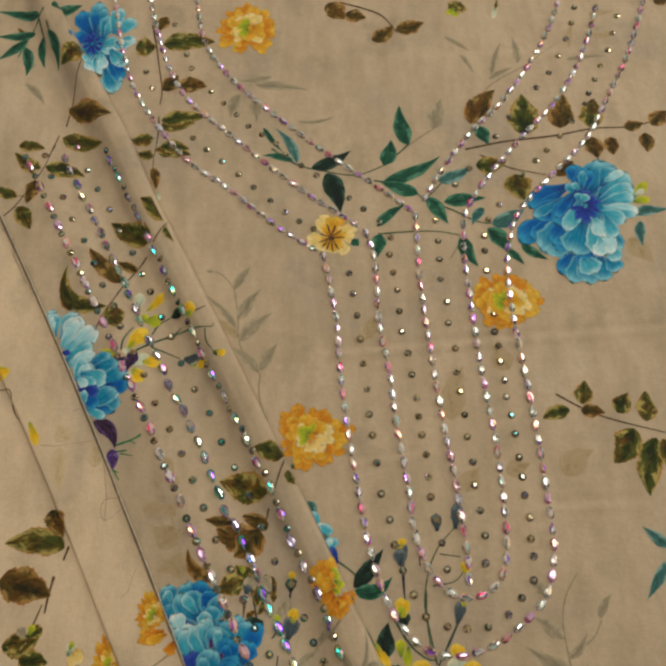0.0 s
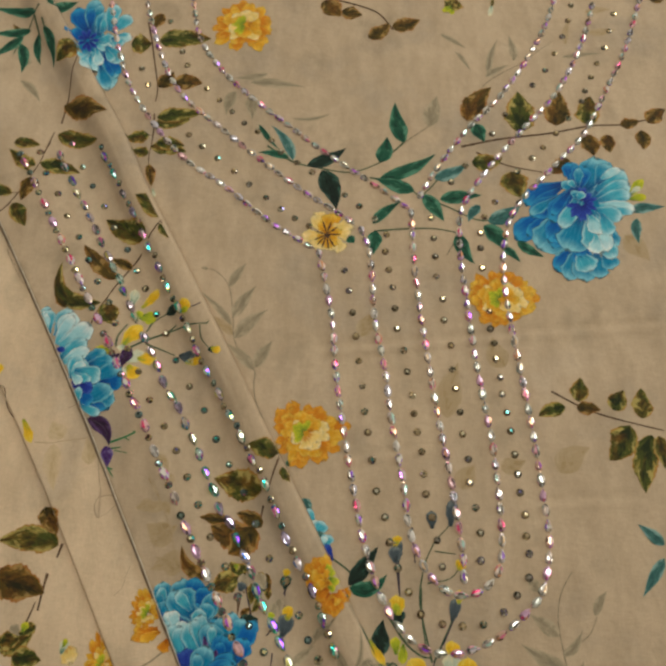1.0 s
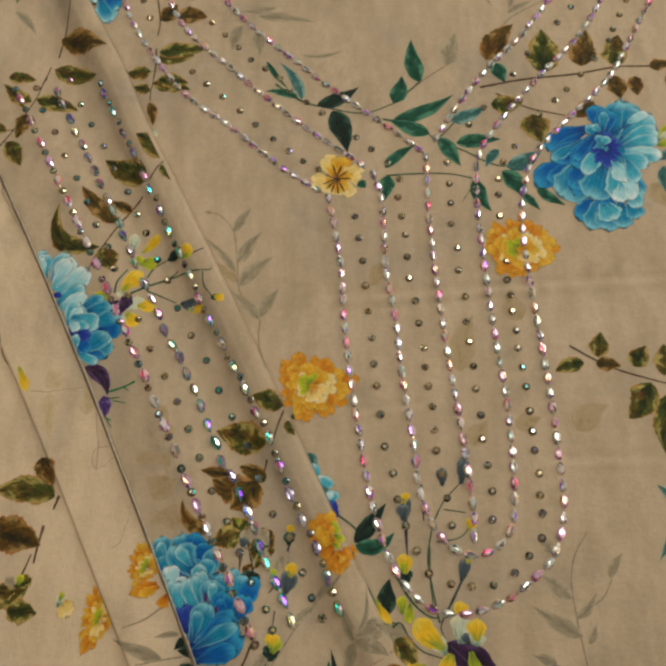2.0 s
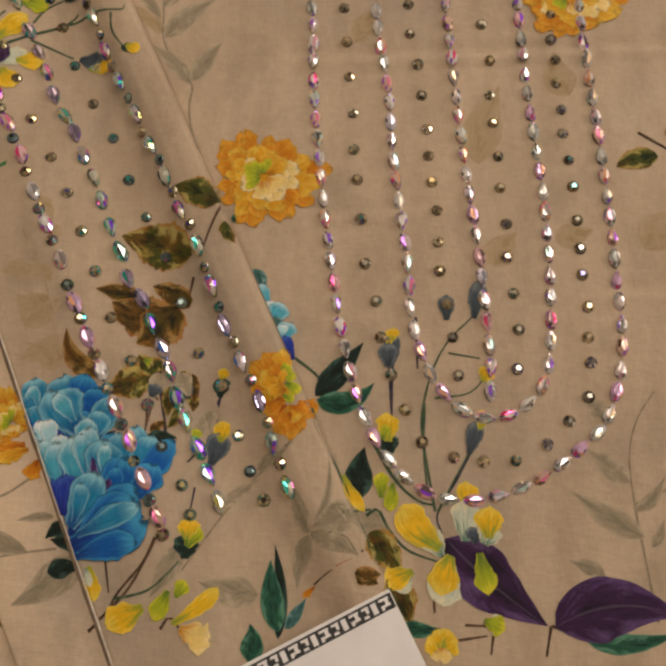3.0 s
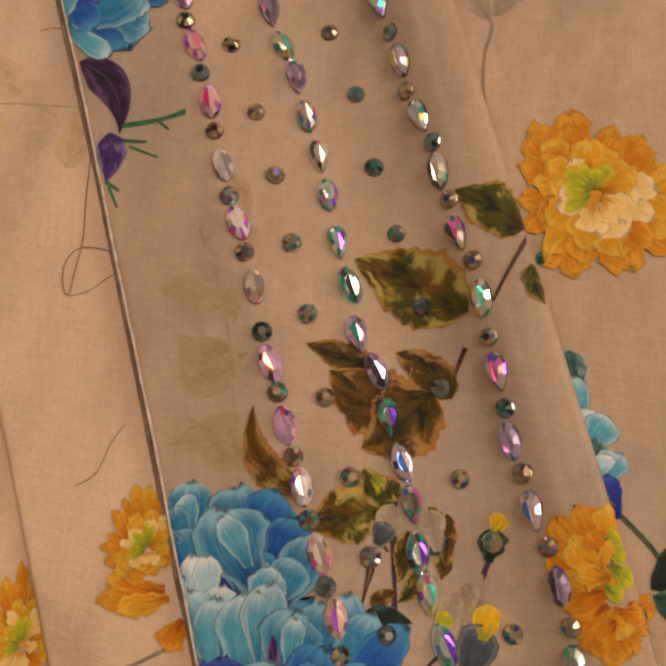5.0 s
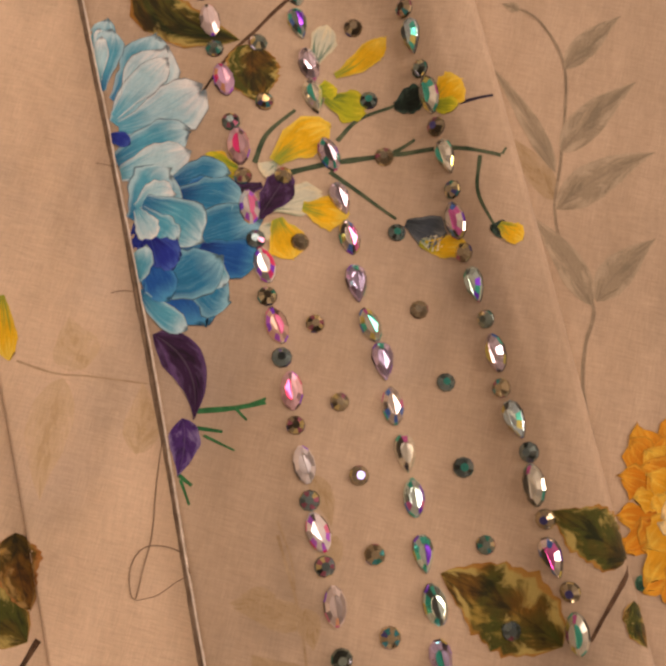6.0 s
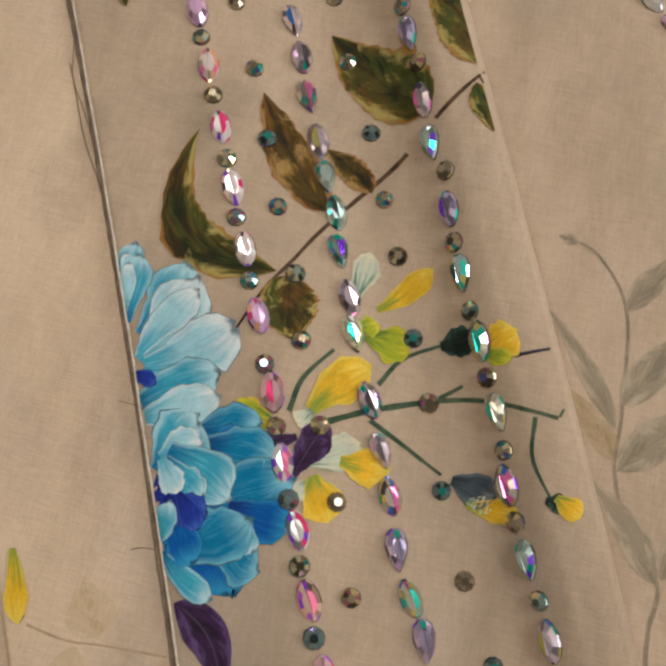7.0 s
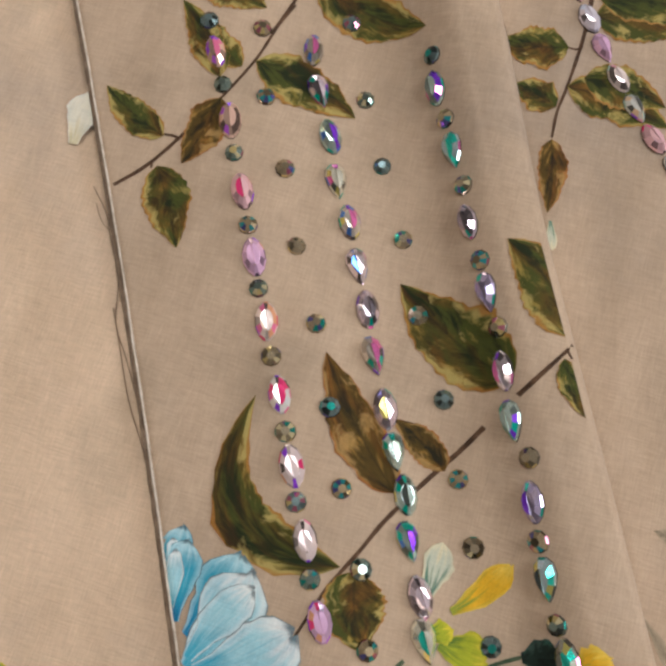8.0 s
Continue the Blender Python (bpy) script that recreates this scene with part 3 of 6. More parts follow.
def ribbon(pts, wide, lift):
    """A painted stem through the points, tapering to its end."""
    bm = bmesh.new()
    fine = curve(pts, 2.2)
    last = None
    for k, (x, y, tx, ty) in enumerate(fine):
        w = wide / 2 * (1.15 - 0.5 * k / len(fine)) * (1 + 0.25 * noise.noise(Vector((x / 3, y / 3, 0))))
        pair = []
        for s in (-1, 1):
            px, py = x - ty * w * s, y + tx * w * s
            pair.append(bm.verts.new((px * MM, py * MM, (top_z(px, py) + lift) * MM)))
        if last:
            face = bm.faces.new((last[0], pair[0], pair[1], last[1]))
            face.normal_update()
            if face.normal.z < 0:
                face.normal_flip()
        last = pair
    return bm


def curve(pts, step):
    """Evenly stepped places and headings on a smooth line through the points."""
    p = [Vector(q) for q in pts]
    p = [2 * p[0] - p[1]] + p + [2 * p[-1] - p[-2]]
    dense = []
    for a, b, c, d in zip(p, p[1:], p[2:], p[3:]):
        for k in range(24):
            t = k / 24
            dense.append(0.5 * (2 * b + (c - a) * t + (2 * a - 5 * b + 4 * c - d) * t * t + (3 * b - a - 3 * c + d) * t ** 3))
    dense.append(p[-2])
    out, gone, want = [], 0.0, 0.0
    for a, b in zip(dense, dense[1:]):
        seg = (b - a).length
        while seg > 0 and gone + seg >= want:
            q = a.lerp(b, (want - gone) / seg)
            way = (b - a) / seg
            out.append((q.x, q.y, way.x, way.y))
            want += step
        gone += seg
    return out


def leaf(style, x0, y0, x1, y1, wide, bend=0.0, side=None, parent=None):
    ragged = 0.22 if style in ("olive", "brown") else 0.10
    if not bend:
        bend = random.uniform(-0.10, 0.10) * math.hypot(x1 - x0, y1 - y0)
    if style in ("green", "teal"):
        wide *= 0.86
    bm = blade(x0, y0, x1, y1, wide, bend, broad_wide if style in ("olive", "brown") else leaf_wide, ragged, LIFT.get(style, 0.24 + 0.008 * (next(TURN) % 8)), side, *((20, 12) if math.hypot(x1 - x0, y1 - y0) > 14 else (12, 6)))
    return smooth_shade(part("printed_leaf", bm, MATS[style], parent or owner((x0 + x1) / 2, (y0 + y1) / 2)))


def petal(style, x0, y0, x1, y1, wide, bend=0.0, side=None, parent=None, lift=None):
    bm = blade(x0, y0, x1, y1, wide, bend, petal_wide, 0.5 if style in ("orange", "gold", "cream") else 0.26, lift or 0.31 + 0.010 * (next(TURN) % 12), side, 10, 8)
    return smooth_shade(part("printed_petal", bm, MATS[style], parent or owner((x0 + x1) / 2, (y0 + y1) / 2)))


def stem(style, wide, *pts):
    x, y = pts[len(pts) // 2]
    return part("printed_stem", ribbon(pts, wide, LIFT.get(style, 0.16)), MATS[style], owner(x, y))


def flower(x, y, radius, style, label, side=None):
    """The heart of a printed flower; its petals are parts of it."""
    bm = blade(x - radius, y, x + radius, y, radius * 1.7, 0, leaf_wide, 0.3, 0.22, side, 8, 6)
    return smooth_shade(part("printed_flower", bm, MATS[style], owner(x, y), label))


TONES = {"blue_deep": ("blue_deep", "blue"), "blue": ("blue_deep", "blue", "blue_pale"), "blue_pale": ("blue", "blue_pale", "blue_white"), "blue_white": ("blue_pale", "blue_white")}


def bloom(heart, side, *petals, folds=0.6):
    """Petals of one flower, the later ones over the earlier; the blue ones split into narrower folds."""
    rows = []
    for style, x0, y0, x1, y1, wide in petals:
        rows.append((style, x0, y0, x1, y1, wide))
        if style in TONES and wide > 5 and folds and random.random() < folds:
            dx, dy = x1 - x0, y1 - y0
            length = math.hypot(dx, dy)
            for s in random.choice(((-1,), (1,), (-1, 1))):
                k = s * wide * random.uniform(0.16, 0.30) / length
                e = random.uniform(0.72, 1.0)
                rows.append((random.choice(TONES[style]), x0 + 0.1 * dx - dy * k * 0.5, y0 + 0.1 * dy + dx * k * 0.5, x0 + dx * e - dy * k, y0 + dy * e + dx * k, wide * random.uniform(0.40, 0.55)))
    for k, (style, x0, y0, x1, y1, wide) in enumerate(rows):
        petal(style, x0, y0, x1, y1, wide, random.uniform(-0.12, 0.12) * wide, side, heart, 0.31 + 0.010 * k)


def peony(x, y, rx, ry, turn, side=None, hx=0.0, hy=0.0):
    """A ruffled yellow flower: a ragged orange skirt, golden and cream petals, a green heart."""
    heart = flower(x, y, rx * 0.5, "gold", "printed golden yellow peony", side)
    rows = []
    c, s = math.cos(radians(turn)), math.sin(radians(turn))
    lobes = random.uniform(0, 6)

    def at(r, a):
        px, py = rx * r * math.cos(a), ry * r * math.sin(a)
        return x + hx * (1 - r) + c * px - s * py, y + hy * (1 - r) + s * px + c * py

    for count, r0, r1, wide, styles in ((17, 0.35, 1.0, 0.36, ("orange", "orange", "gold")), (14, 0.25, 0.86, 0.36, ("gold", "orange", "orange")), (11, 0.15, 0.66, 0.34, ("gold", "cream", "gold")), (8, 0.10, 0.50, 0.34, ("cream", "cream", "gold"))):
        for k in range(count):
            a = 2 * math.pi * (k + random.uniform(-0.35, 0.35)) / count
            e = r1 * random.uniform(0.84, 1.08) * (1 + 0.10 * math.sin(3 * a + lobes))
            rows.append((random.choice(styles), *at(r0, a + random.uniform(-0.3, 0.3)), *at(e, a), rx * wide * random.uniform(0.7, 1.2)))
    for k in range(7):
        a = 1.6 + 0.42 * k
        rows.append(("lime", *at(0.06, a), *at(random.uniform(0.28, 0.44), a), rx * 0.15))
    bloom(heart, side, *rows)
    return heart


# ---- crystals ----
def stone_mesh(name, outline, tall, material, table=0.52, ridge=0.0):
    """A flat-backed stone: a thin girdle, a ring of bevel facets, and a table that a low ridge splits lengthwise."""
    n = len(outline)
    mx = sum(p[0] for p in outline) / n
    my = sum(p[1] for p in outline) / n

    def ring(f, z):
        return [Vector(((mx + (p[0] - mx) * f) * MM, (my + (p[1] - my) * f) * MM, z * MM)) for p in outline]

    bm = bmesh.new()

    def face(*pts):
        return bm.faces.new([bm.verts.new(p) for p in pts])

    base, girdle, rim, top = ring(1.0, -0.35), ring(1.0, 0.10 * tall), ring(0.90, 0.34 * tall), ring(table, 0.86 * tall)
    for k in range(n):
        m = (k + 1) % n
        face(base[k], base[m], girdle[m], girdle[k]).material_index = 1
        face(girdle[k], girdle[m], rim[m], rim[k])
        face(rim[k], rim[m], top[m], top[k])
    if ridge:
        ends = [Vector((mx * MM, (my + s * ridge * table) * MM, tall * MM)) for s in (-1, 1)]
        for s in (-1, 1):
            half = [p for p in top if (p.x - mx * MM) * s > 1e-7]
            half.sort(key=lambda p: p.y)
            pts = [ends[0]] + half + [ends[1]]
            face(*(pts if s > 0 else reversed(pts)))
        for p_lo in (0, 1):
            tips = [p for p in top if (p.y - my * MM) * (1 if p_lo else -1) > ridge * table * 0.9 * MM]
            if len(tips) > 2:
                face(*tips)
    else:
        face(*top)
    bmesh.ops.recalc_face_normals(bm, faces=bm.faces)
    for f in bm.faces:
        if f.normal.z < -0.05:
            f.normal_flip()
    mesh = bpy.data.meshes.new(name)
    bm.to_mesh(mesh)
    bm.free()
    mesh.materials.append(material)
    mesh.materials.append(RIM)
    return mesh


def ring_outline(r, n):
    return [(r * math.cos(2 * math.pi * k / n), r * math.sin(2 * math.pi * k / n)) for k in range(n)]


def drop_outline(length, wide):
    """Blunt towards -y, pointed towards +y."""
    return [(math.sin(a) * wide / 2 * 1.12 * (0.5 + 0.5 * math.cos(a)) ** 0.40, -math.cos(a) * length / 2) for a in (2 * math.pi * (k + 0.5) / 12 for k in range(12))]


def boat_outline(length, wide):
    return [(math.copysign(abs(math.sin(a)) ** 1.22, math.sin(a)) * wide / 2, -math.cos(a) * length / 2) for a in (2 * math.pi * (k + 0.5) / 12 for k in range(12))]


STONES = {}
for tint, material in (("rose", ROSE), ("lilac", LILAC), ("smoke", SMOKE), ("bronze", BRONZE), ("pearl", PEARL)):
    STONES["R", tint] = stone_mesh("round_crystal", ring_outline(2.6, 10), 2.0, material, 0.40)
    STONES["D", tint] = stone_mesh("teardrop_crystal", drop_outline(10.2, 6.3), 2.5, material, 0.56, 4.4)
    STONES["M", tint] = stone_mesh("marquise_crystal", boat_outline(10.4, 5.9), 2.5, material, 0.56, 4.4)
STONE_NAMES = {"R": "round_crystal", "D": "teardrop_crystal", "M": "marquise_crystal"}


def stone(kind, tint, x, y, tx, ty, size=1.0):
    """Glued on the cloth, its length along (tx, ty), never quite true."""
    e = 1.5
    gx = (top_z(x + e, y) - top_z(x - e, y)) / (2 * e)
    gy = (top_z(x, y + e) - top_z(x, y - e)) / (2 * e)
    up = Vector((-gx + random.uniform(-0.09, 0.09), -gy + random.uniform(-0.09, 0.09), 1)).normalized()
    turn = random.uniform(-0.14, 0.14) if kind != "R" else random.uniform(-3, 3)
    ahead = Vector((tx * math.cos(turn) - ty * math.sin(turn), tx * math.sin(turn) + ty * math.cos(turn), 0))
    ahead = (ahead - up * ahead.dot(up)).normalized()
    m = Matrix((ahead.cross(up), ahead, up)).transposed().to_4x4()
    grow = size * random.uniform(0.94, 1.05)
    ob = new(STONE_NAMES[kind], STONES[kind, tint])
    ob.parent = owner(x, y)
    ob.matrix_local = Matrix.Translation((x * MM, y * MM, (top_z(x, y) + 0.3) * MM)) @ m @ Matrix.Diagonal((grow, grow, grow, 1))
    return ob


def strand(kinds, tints, places, size=1.0):
    """Stones at the places, kinds and tints taken in turn; each lies along the line to its neighbours."""
    for k, (x, y) in enumerate(places):
        a, b = places[max(0, k - 1)], places[min(len(places) - 1, k + 1)]
        length = math.hypot(b[0] - a[0], b[1] - a[1]) or 1.0
        stone(kinds[k % len(kinds)], tints[k % len(tints)], x, y, (b[0] - a[0]) / length, (b[1] - a[1]) / length, size)


def string_along(kinds, tints, step, size, *pts):
    strand(kinds, tints, [(x, y) for x, y, _, _ in curve(pts, step)], size)


def scatter(tint, *places):
    for x, y in places:
        stone("R", tint, x, y, 0, 1, 1.0)


# ---- faint printed sprigs, lowest in the print ----
leaf("grey", -61.5, 39.8, -49.5, 59.2, 6.9, 1.0)
leaf("grey", -57.9, 15.8, -42.0, 40.8, 9.0, 1.3)
leaf("grey", -56.3, -0.0, -33.3, 22.0, 10.0, 1.7)
leaf("grey", -41.3, -22.2, -29.3, -1.8, 8.8, 1.3)
leaf("grey", -58.3, 9.9, -82.2, 37.1, 5.2, -1.1, "+fold")
leaf("ghost", -56.8, 2.3, -73.6, 17.6, 7.1, -0.8, "+fold")
leaf("grey", -42.3, -23.6, -62.5, -3.1, 7.7, -1.3, "+fold")
leaf("grey", -77.0, 54.5, -82.4, 55.4, 3.0)
stem("mist", 0.95, (-35.2, -59.2), (-40.4, -46.0), (-42.0, -34.0), (-41.9, -23.5), (-51.8, -10.9), (-56.6, 0.1), (-57.9, 15.8), (-61.5, 39.8), (-70.6, 52.0), (-78.4, 55.4))
leaf("grey", 89.7, 179.9, 97.7, 210.5, 13.7)
leaf("grey", 104.7, 275.8, 125.1, 260.8, 5.2)
leaf("grey", 115.6, 256.4, 127.1, 234.7, 4.1, 1.0)
leaf("grey", 140.7, 231.9, 152.0, 269.7, 5.9, 2.1)
leaf("grey", 163.0, 245.9, 161.0, 274.3, 7.0, -1.4)
leaf("grey", 138.4, 229.3, 158.3, 241.5, 7.0, 1.1)
leaf("grey", 202.5, 249.1, 236.4, 253.2, 5.2, 1.0)
leaf("ghost", 228.8, 298.5, 250.9, 301.7, 7.9)
leaf("ghost", 228.1, 276.3, 252.1, 279.8, 7.9)
leaf("ghost", 207.9, 263.6, 215.9, 291.5, 5.6)
stem("mist", 0.9, (133.2, 217.5), (144.5, 228.3), (170.5, 244.9), (197.9, 268.3))
leaf("grey", -51.8, 226, -7.9, 220.3, 9.3, 1.2)
leaf("grey", -63.5, 216.6, -70.1, 192.9, 9.9)
leaf("grey", -52.1, 212.2, -49.4, 187.6, 9.9)
leaf("grey", -237, 227.7, -218.8, 206.1, 7)
leaf("grey", -235.3, 253.7, -239, 241, 8.8)
leaf("grey", -38.3, 234.7, -65.7, 230.6, 7.1)
leaf("grey", -17.3, 189.4, 13, 193.2, 4.5)
stem("mist", 1.45, (55.1, 151.9), (70.6, 165.8), (91.5, 181.9))
stem("mist", 1.35, (105.4, 81.2), (94.7, 63.4))
leaf("grey", 144, -196, 127.6, -183, 8.9)
leaf("grey", 148.4, -216.4, 120.6, -199.7, 9.6, 0.8)
leaf("grey", 145.1, -206.7, 158.4, -192.3, 5.5)
leaf("grey", 167.2, -184.5, 176.7, -170.2, 5.6)
leaf("grey", 132.3, -231.2, 118.6, -225.9, 6.1)
leaf("grey", 151.1, -220.3, 156.5, -209.3, 4.1)
leaf("grey", 135.6, -170.6, 127.6, -162, 7.4)
leaf("grey", 49.5, -216.4, 28.4, -208.5, 10.3, 0.8)
leaf("grey", 36.9, -210.4, 20, -216.5, 12.4)
stem("mist", 0.99, (151.3, -247.5), (148, -224.3), (145.4, -204.2), (144.6, -185.6), (148.7, -170.6), (157.8, -157.1))
stem("mist", 0.84, (145.4, -204.2), (161.2, -196), (169.1, -183.4))
leaf("ghost", -94.4, -117, -112.9, -118.1, 7.5)
leaf("ghost", -86.3, -128.3, -104.3, -138.4, 6.1)
leaf("ghost", -85.4, -147.9, -101.9, -155.1, 8.3)
leaf("ghost", -86.2, -152.8, -98.9, -147.4, 4.7)
leaf("ghost", -92.6, -95.4, -94.7, -106.4, 6.3)
leaf("grey", -30.3, -225.2, -39.8, -244.6, 9.2, 0.8)
leaf("grey", 0.8, -242.1, -22.1, -238, 11.1, 1)
leaf("grey", 18.9, -219.4, 12.2, -200.1, 6.3, 0.8)
leaf("grey", 19.4, -219.5, 37.7, -226.6, 8.1, 1)
leaf("grey", 18.9, -219.6, 15.2, -240.2, 7.1, -0.8)
leaf("grey", 20, -217.9, 25.3, -189.5, 3.1, -3.1)
leaf("grey", -79.7, -216, -94.2, -218, 3.6)
leaf("grey", -88.4, -229.5, -118, -218.6, 7.5, 0.6)
leaf("grey", -67.9, -228.9, -92.2, -249.1, 13.5, 2.1)
leaf("grey", -2.4, -195.8, 10.1, -186.6, 6.5)
leaf("grey", -15.4, -210.5, -1, -198.8, 5.3, 0.4)
stem("haze", 0.77, (-106.6, -98.8), (-97.3, -114.6), (-91.4, -129), (-87.4, -143.3))
stem("mist", 0.88, (-91, -201.9), (-100.2, -208.3), (-112.6, -212.9))
stem("mist", 0.84, (-77.3, -227.8), (-88.4, -229.5), (-103.6, -232.4))
stem("mist", 1.08, (11, -184.3), (-1.3, -196.7), (-12.3, -210), (-20.3, -221.7), (-28.8, -235))
stem("mist", 0.81, (37.7, -226.6), (32.1, -219.5), (20, -218.4), (18.9, -219.6))
leaf("wisp", -166.1, -70.7, -174.1, -58.2, 12.4)
leaf("wisp", -170.8, -74.2, -167.2, -105.5, 12, -1.5)
leaf("wisp", -146.9, -88.5, -150.5, -70.4, 9.8, -1.1)
leaf("ghost", -102.5, -83, -94.4, -93.7, 5.3)
leaf("ghost", -95.8, -113.6, -91.5, -122.5, 6)
leaf("ghost", -103.5, -112.5, -114, -117.2, 6.1)
stem("haze", 0.5, (-184.1, -72.8), (-173.3, -73.6), (-164.4, -72.2), (-148.8, -70.5))
stem("haze", 0.52, (-107.5, -95.4), (-101.3, -104.8), (-96.6, -118.9))
leaf("ghost", 87.3, -59.1, 97.5, -19.7, 17.7)
leaf("ghost", 93.3, -107.5, 103, -91, 13.8)
leaf("ghost", 129.2, -23.2, 122.6, -1, 15.3)
leaf("ghost", 119.2, -94, 136.3, -88.6, 11.2)
leaf("ghost", 157.4, -97.2, 179, -80.5, 16.8)
leaf("ghost", 31.1, 0.1, 43.6, 19.5, 12.5)
leaf("ghost", 227.4, 79.8, 242.4, 58.2, 16.8)
leaf("ghost", -89, -137.8, -105.7, -127.1, 15.9)
leaf("ghost", -80.2, -153.2, -98.6, -150.4, 15.5)

# ---- printed green sprigs and leaves on the front ----
stem("sap", 1.50, (-36.9, 162.9), (-17, 147.6), (2.6, 141.8), (28.5, 137.6), (53.3, 148))
stem("sap", 1.45, (41.3, 132.4), (66.9, 126.4), (79.3, 116.7), (94.7, 131.8))
stem("sap", 1.38, (42.9, 84.8), (65, 86.7), (86.9, 86.8), (107, 82.6))
stem("sap", 1.43, (79.2, 114.8), (97.8, 106.3), (125.3, 93.3), (153.6, 107.1))
stem("sap", 1.48, (62.5, 169.9), (68.9, 165.8), (49.9, 146))
stem("bark", 1.73, (18.3, 315.2), (36.2, 308.7), (54, 298.9), (65.7, 279.9))
stem("bark", 1.75, (113.2, 160.5), (148.7, 168.2), (182.5, 172.7), (216.8, 179.7), (243.8, 181), (277.3, 189.8))
stem("bark", 1.49, (124.3, 155.1), (146.1, 143), (174.7, 136))
stem("bark", 1.21, (158.3, -41.4), (177.4, -52.8), (196.1, -60.4), (229.8, -69.6))
stem("bark", 1.55, (-165.1, -155.7), (-167, -166.9), (-168.4, -179.1))
stem("bark", 1.58, (-158.2, -137.9), (-160.9, -147.3))
stem("sap", 1.44, (-229.7, 303.4), (-235.8, 293.1), (-243.3, 273.8), (-247.2, 254.5))
stem("sap", 1.68, (-234.1, 294.9), (-225.6, 268.1))
stem("sap", 1.68, (-226.1, 289.4), (-215.2, 257.9))
leaf("dark", -6.2, 144.3, 24.4, 160.6, 11.6)
leaf("dark", 5.1, 139.5, 15.6, 103.5, 16.2)
leaf("green", 69.5, 165, 64, 204.1, 15.8)
leaf("green", 49.3, 146.8, 55.9, 170.8, 14.6)
leaf("green", 49.4, 132.3, 93.3, 154.3, 13.7, -3.6)
leaf("green", 74.7, 120.1, 45.2, 132.4, 14.1)
leaf("green", 81.9, 117, 95.6, 92.9, 13.8)
leaf("teal", 89.9, 131.9, 116.3, 145.3, 12.9)
leaf("green", 93.4, 112.3, 125.7, 115.8, 13.3)
leaf("green", 42.5, 91, 64.5, 110.4, 9.6, 2.1)
leaf("green", 44.8, 84.7, 41.6, 64.7, 12.7)
leaf("green", 105.5, 82.6, 115.2, 56.9, 13.3)
leaf("green", 124.2, 89, 139.7, 64.7, 15.5)
leaf("teal", 127.7, 92.6, 153.9, 107.1, 15.2)
leaf("green", 136.3, 70.7, 148.2, 57.5, 7.3)
leaf("teal", -17, 148.8, -34.6, 182.5, 9.6)
leaf("green", -20.3, 150.8, -44, 156.6, 8)
leaf("green", 147.9, 75.3, 166.3, 61.9, 9.4)
leaf("green", -44, 183.4, -27.6, 158.8, 5.2)
leaf("green", 24, 80.3, 28.6, 74.8, 8.7)
leaf("teal", 123.3, 106.7, 113.1, 92, 9)
leaf("green", -232.5, 296.8, -273.6, 306.9, 11)
leaf("green", -236.7, 283.6, -267.2, 278.2, 11.6)
leaf("green", -243.4, 268.4, -237.5, 235.7, 10.5, 2.4)
leaf("green", -229.2, 277.1, -223.7, 245.5, 8.1)
leaf("green", -224.3, 280.4, -212.9, 242.1, 9)
leaf("green", -242.9, 276.7, -262.5, 251.2, 10.6)
leaf("green", -223.6, 305.2, -200.9, 314.2, 14.4)
leaf("teal", 234.1, 101.7, 261.7, 104.4, 10.5)
leaf("teal", 239.2, 94.3, 237.1, 72.5, 9.5)
leaf("teal", 216.3, -143.6, 201.8, -130.3, 9)
leaf("teal", 214.9, -151.3, 197.7, -174.2, 8.2)
leaf("brown", 9.2, 315.3, 22.3, 295.9, 19.4)
leaf("brown", 23.5, 303.1, 40.3, 297.1, 15.1)
leaf("brown", 44.1, 272.2, 62.5, 288.4, 14.8)
leaf("brown", 64.8, 282.7, 88.8, 291.9, 16.6)
leaf("olive", 121.7, 314.1, 113.4, 299.7, 16.9)
leaf("brown", 286.8, 310.8, 300.2, 314.6, 11.2)
leaf("brown", 119.5, 184.9, 141.8, 218.7, 18.4, 3.1)
leaf("olive", 159.9, 173.7, 162.3, 214.1, 24.3)
leaf("brown", 189.4, 180, 196.4, 213.7, 21.4)
leaf("olive", 214.6, 180.5, 220.4, 209.1, 19.8)
leaf("green", 126, 182.4, 131.7, 164.3, 13.4)
leaf("olive", 120.2, 146, 144.3, 150.5, 16.7)
leaf("olive", 149.4, 137.1, 154.3, 113.2, 22)
leaf("brown", 240.2, 179.4, 256.1, 184.2, 10.6)
leaf("brown", 262.4, 181.7, 278.4, 195.7, 13.7)
leaf("brown", 228.3, 171.3, 227.9, 154, 12.6)
leaf("brown", 255.6, 175.1, 254.7, 156.5, 12.6)
leaf("brown", 211.6, 171.5, 215.3, 151.3, 16.2)
leaf("brown", 195.9, 148.3, 181, 134.7, 14.4)
leaf("olive", 166.5, -52.9, 147.6, -58.7, 11.1)
leaf("olive", 175.6, -48.9, 179.2, -31.6, 12.5)
leaf("brown", 173.8, -53.6, 189.8, -55, 9.9)
leaf("olive", 197.5, -55.1, 207.2, -41.1, 13)
leaf("olive", 216.4, -61.2, 218.9, -39.7, 14.1)
leaf("olive", 207.1, -65.8, 190.2, -89.2, 19.4)
leaf("olive", 220.9, -72.4, 210.5, -111.1, 17.4)
leaf("olive", 225, -73, 226, -95.2, 11.3)

# ---- printed brown and olive leaves round the sleeve ----
leaf("olive", -128.8, 269.5, -85.6, 271.3, 21.2)
leaf("olive", -151.5, 266.5, -134.6, 267.2, 21.9)
leaf("brown", -127.5, 299.9, -133.4, 283.5, 11.6)
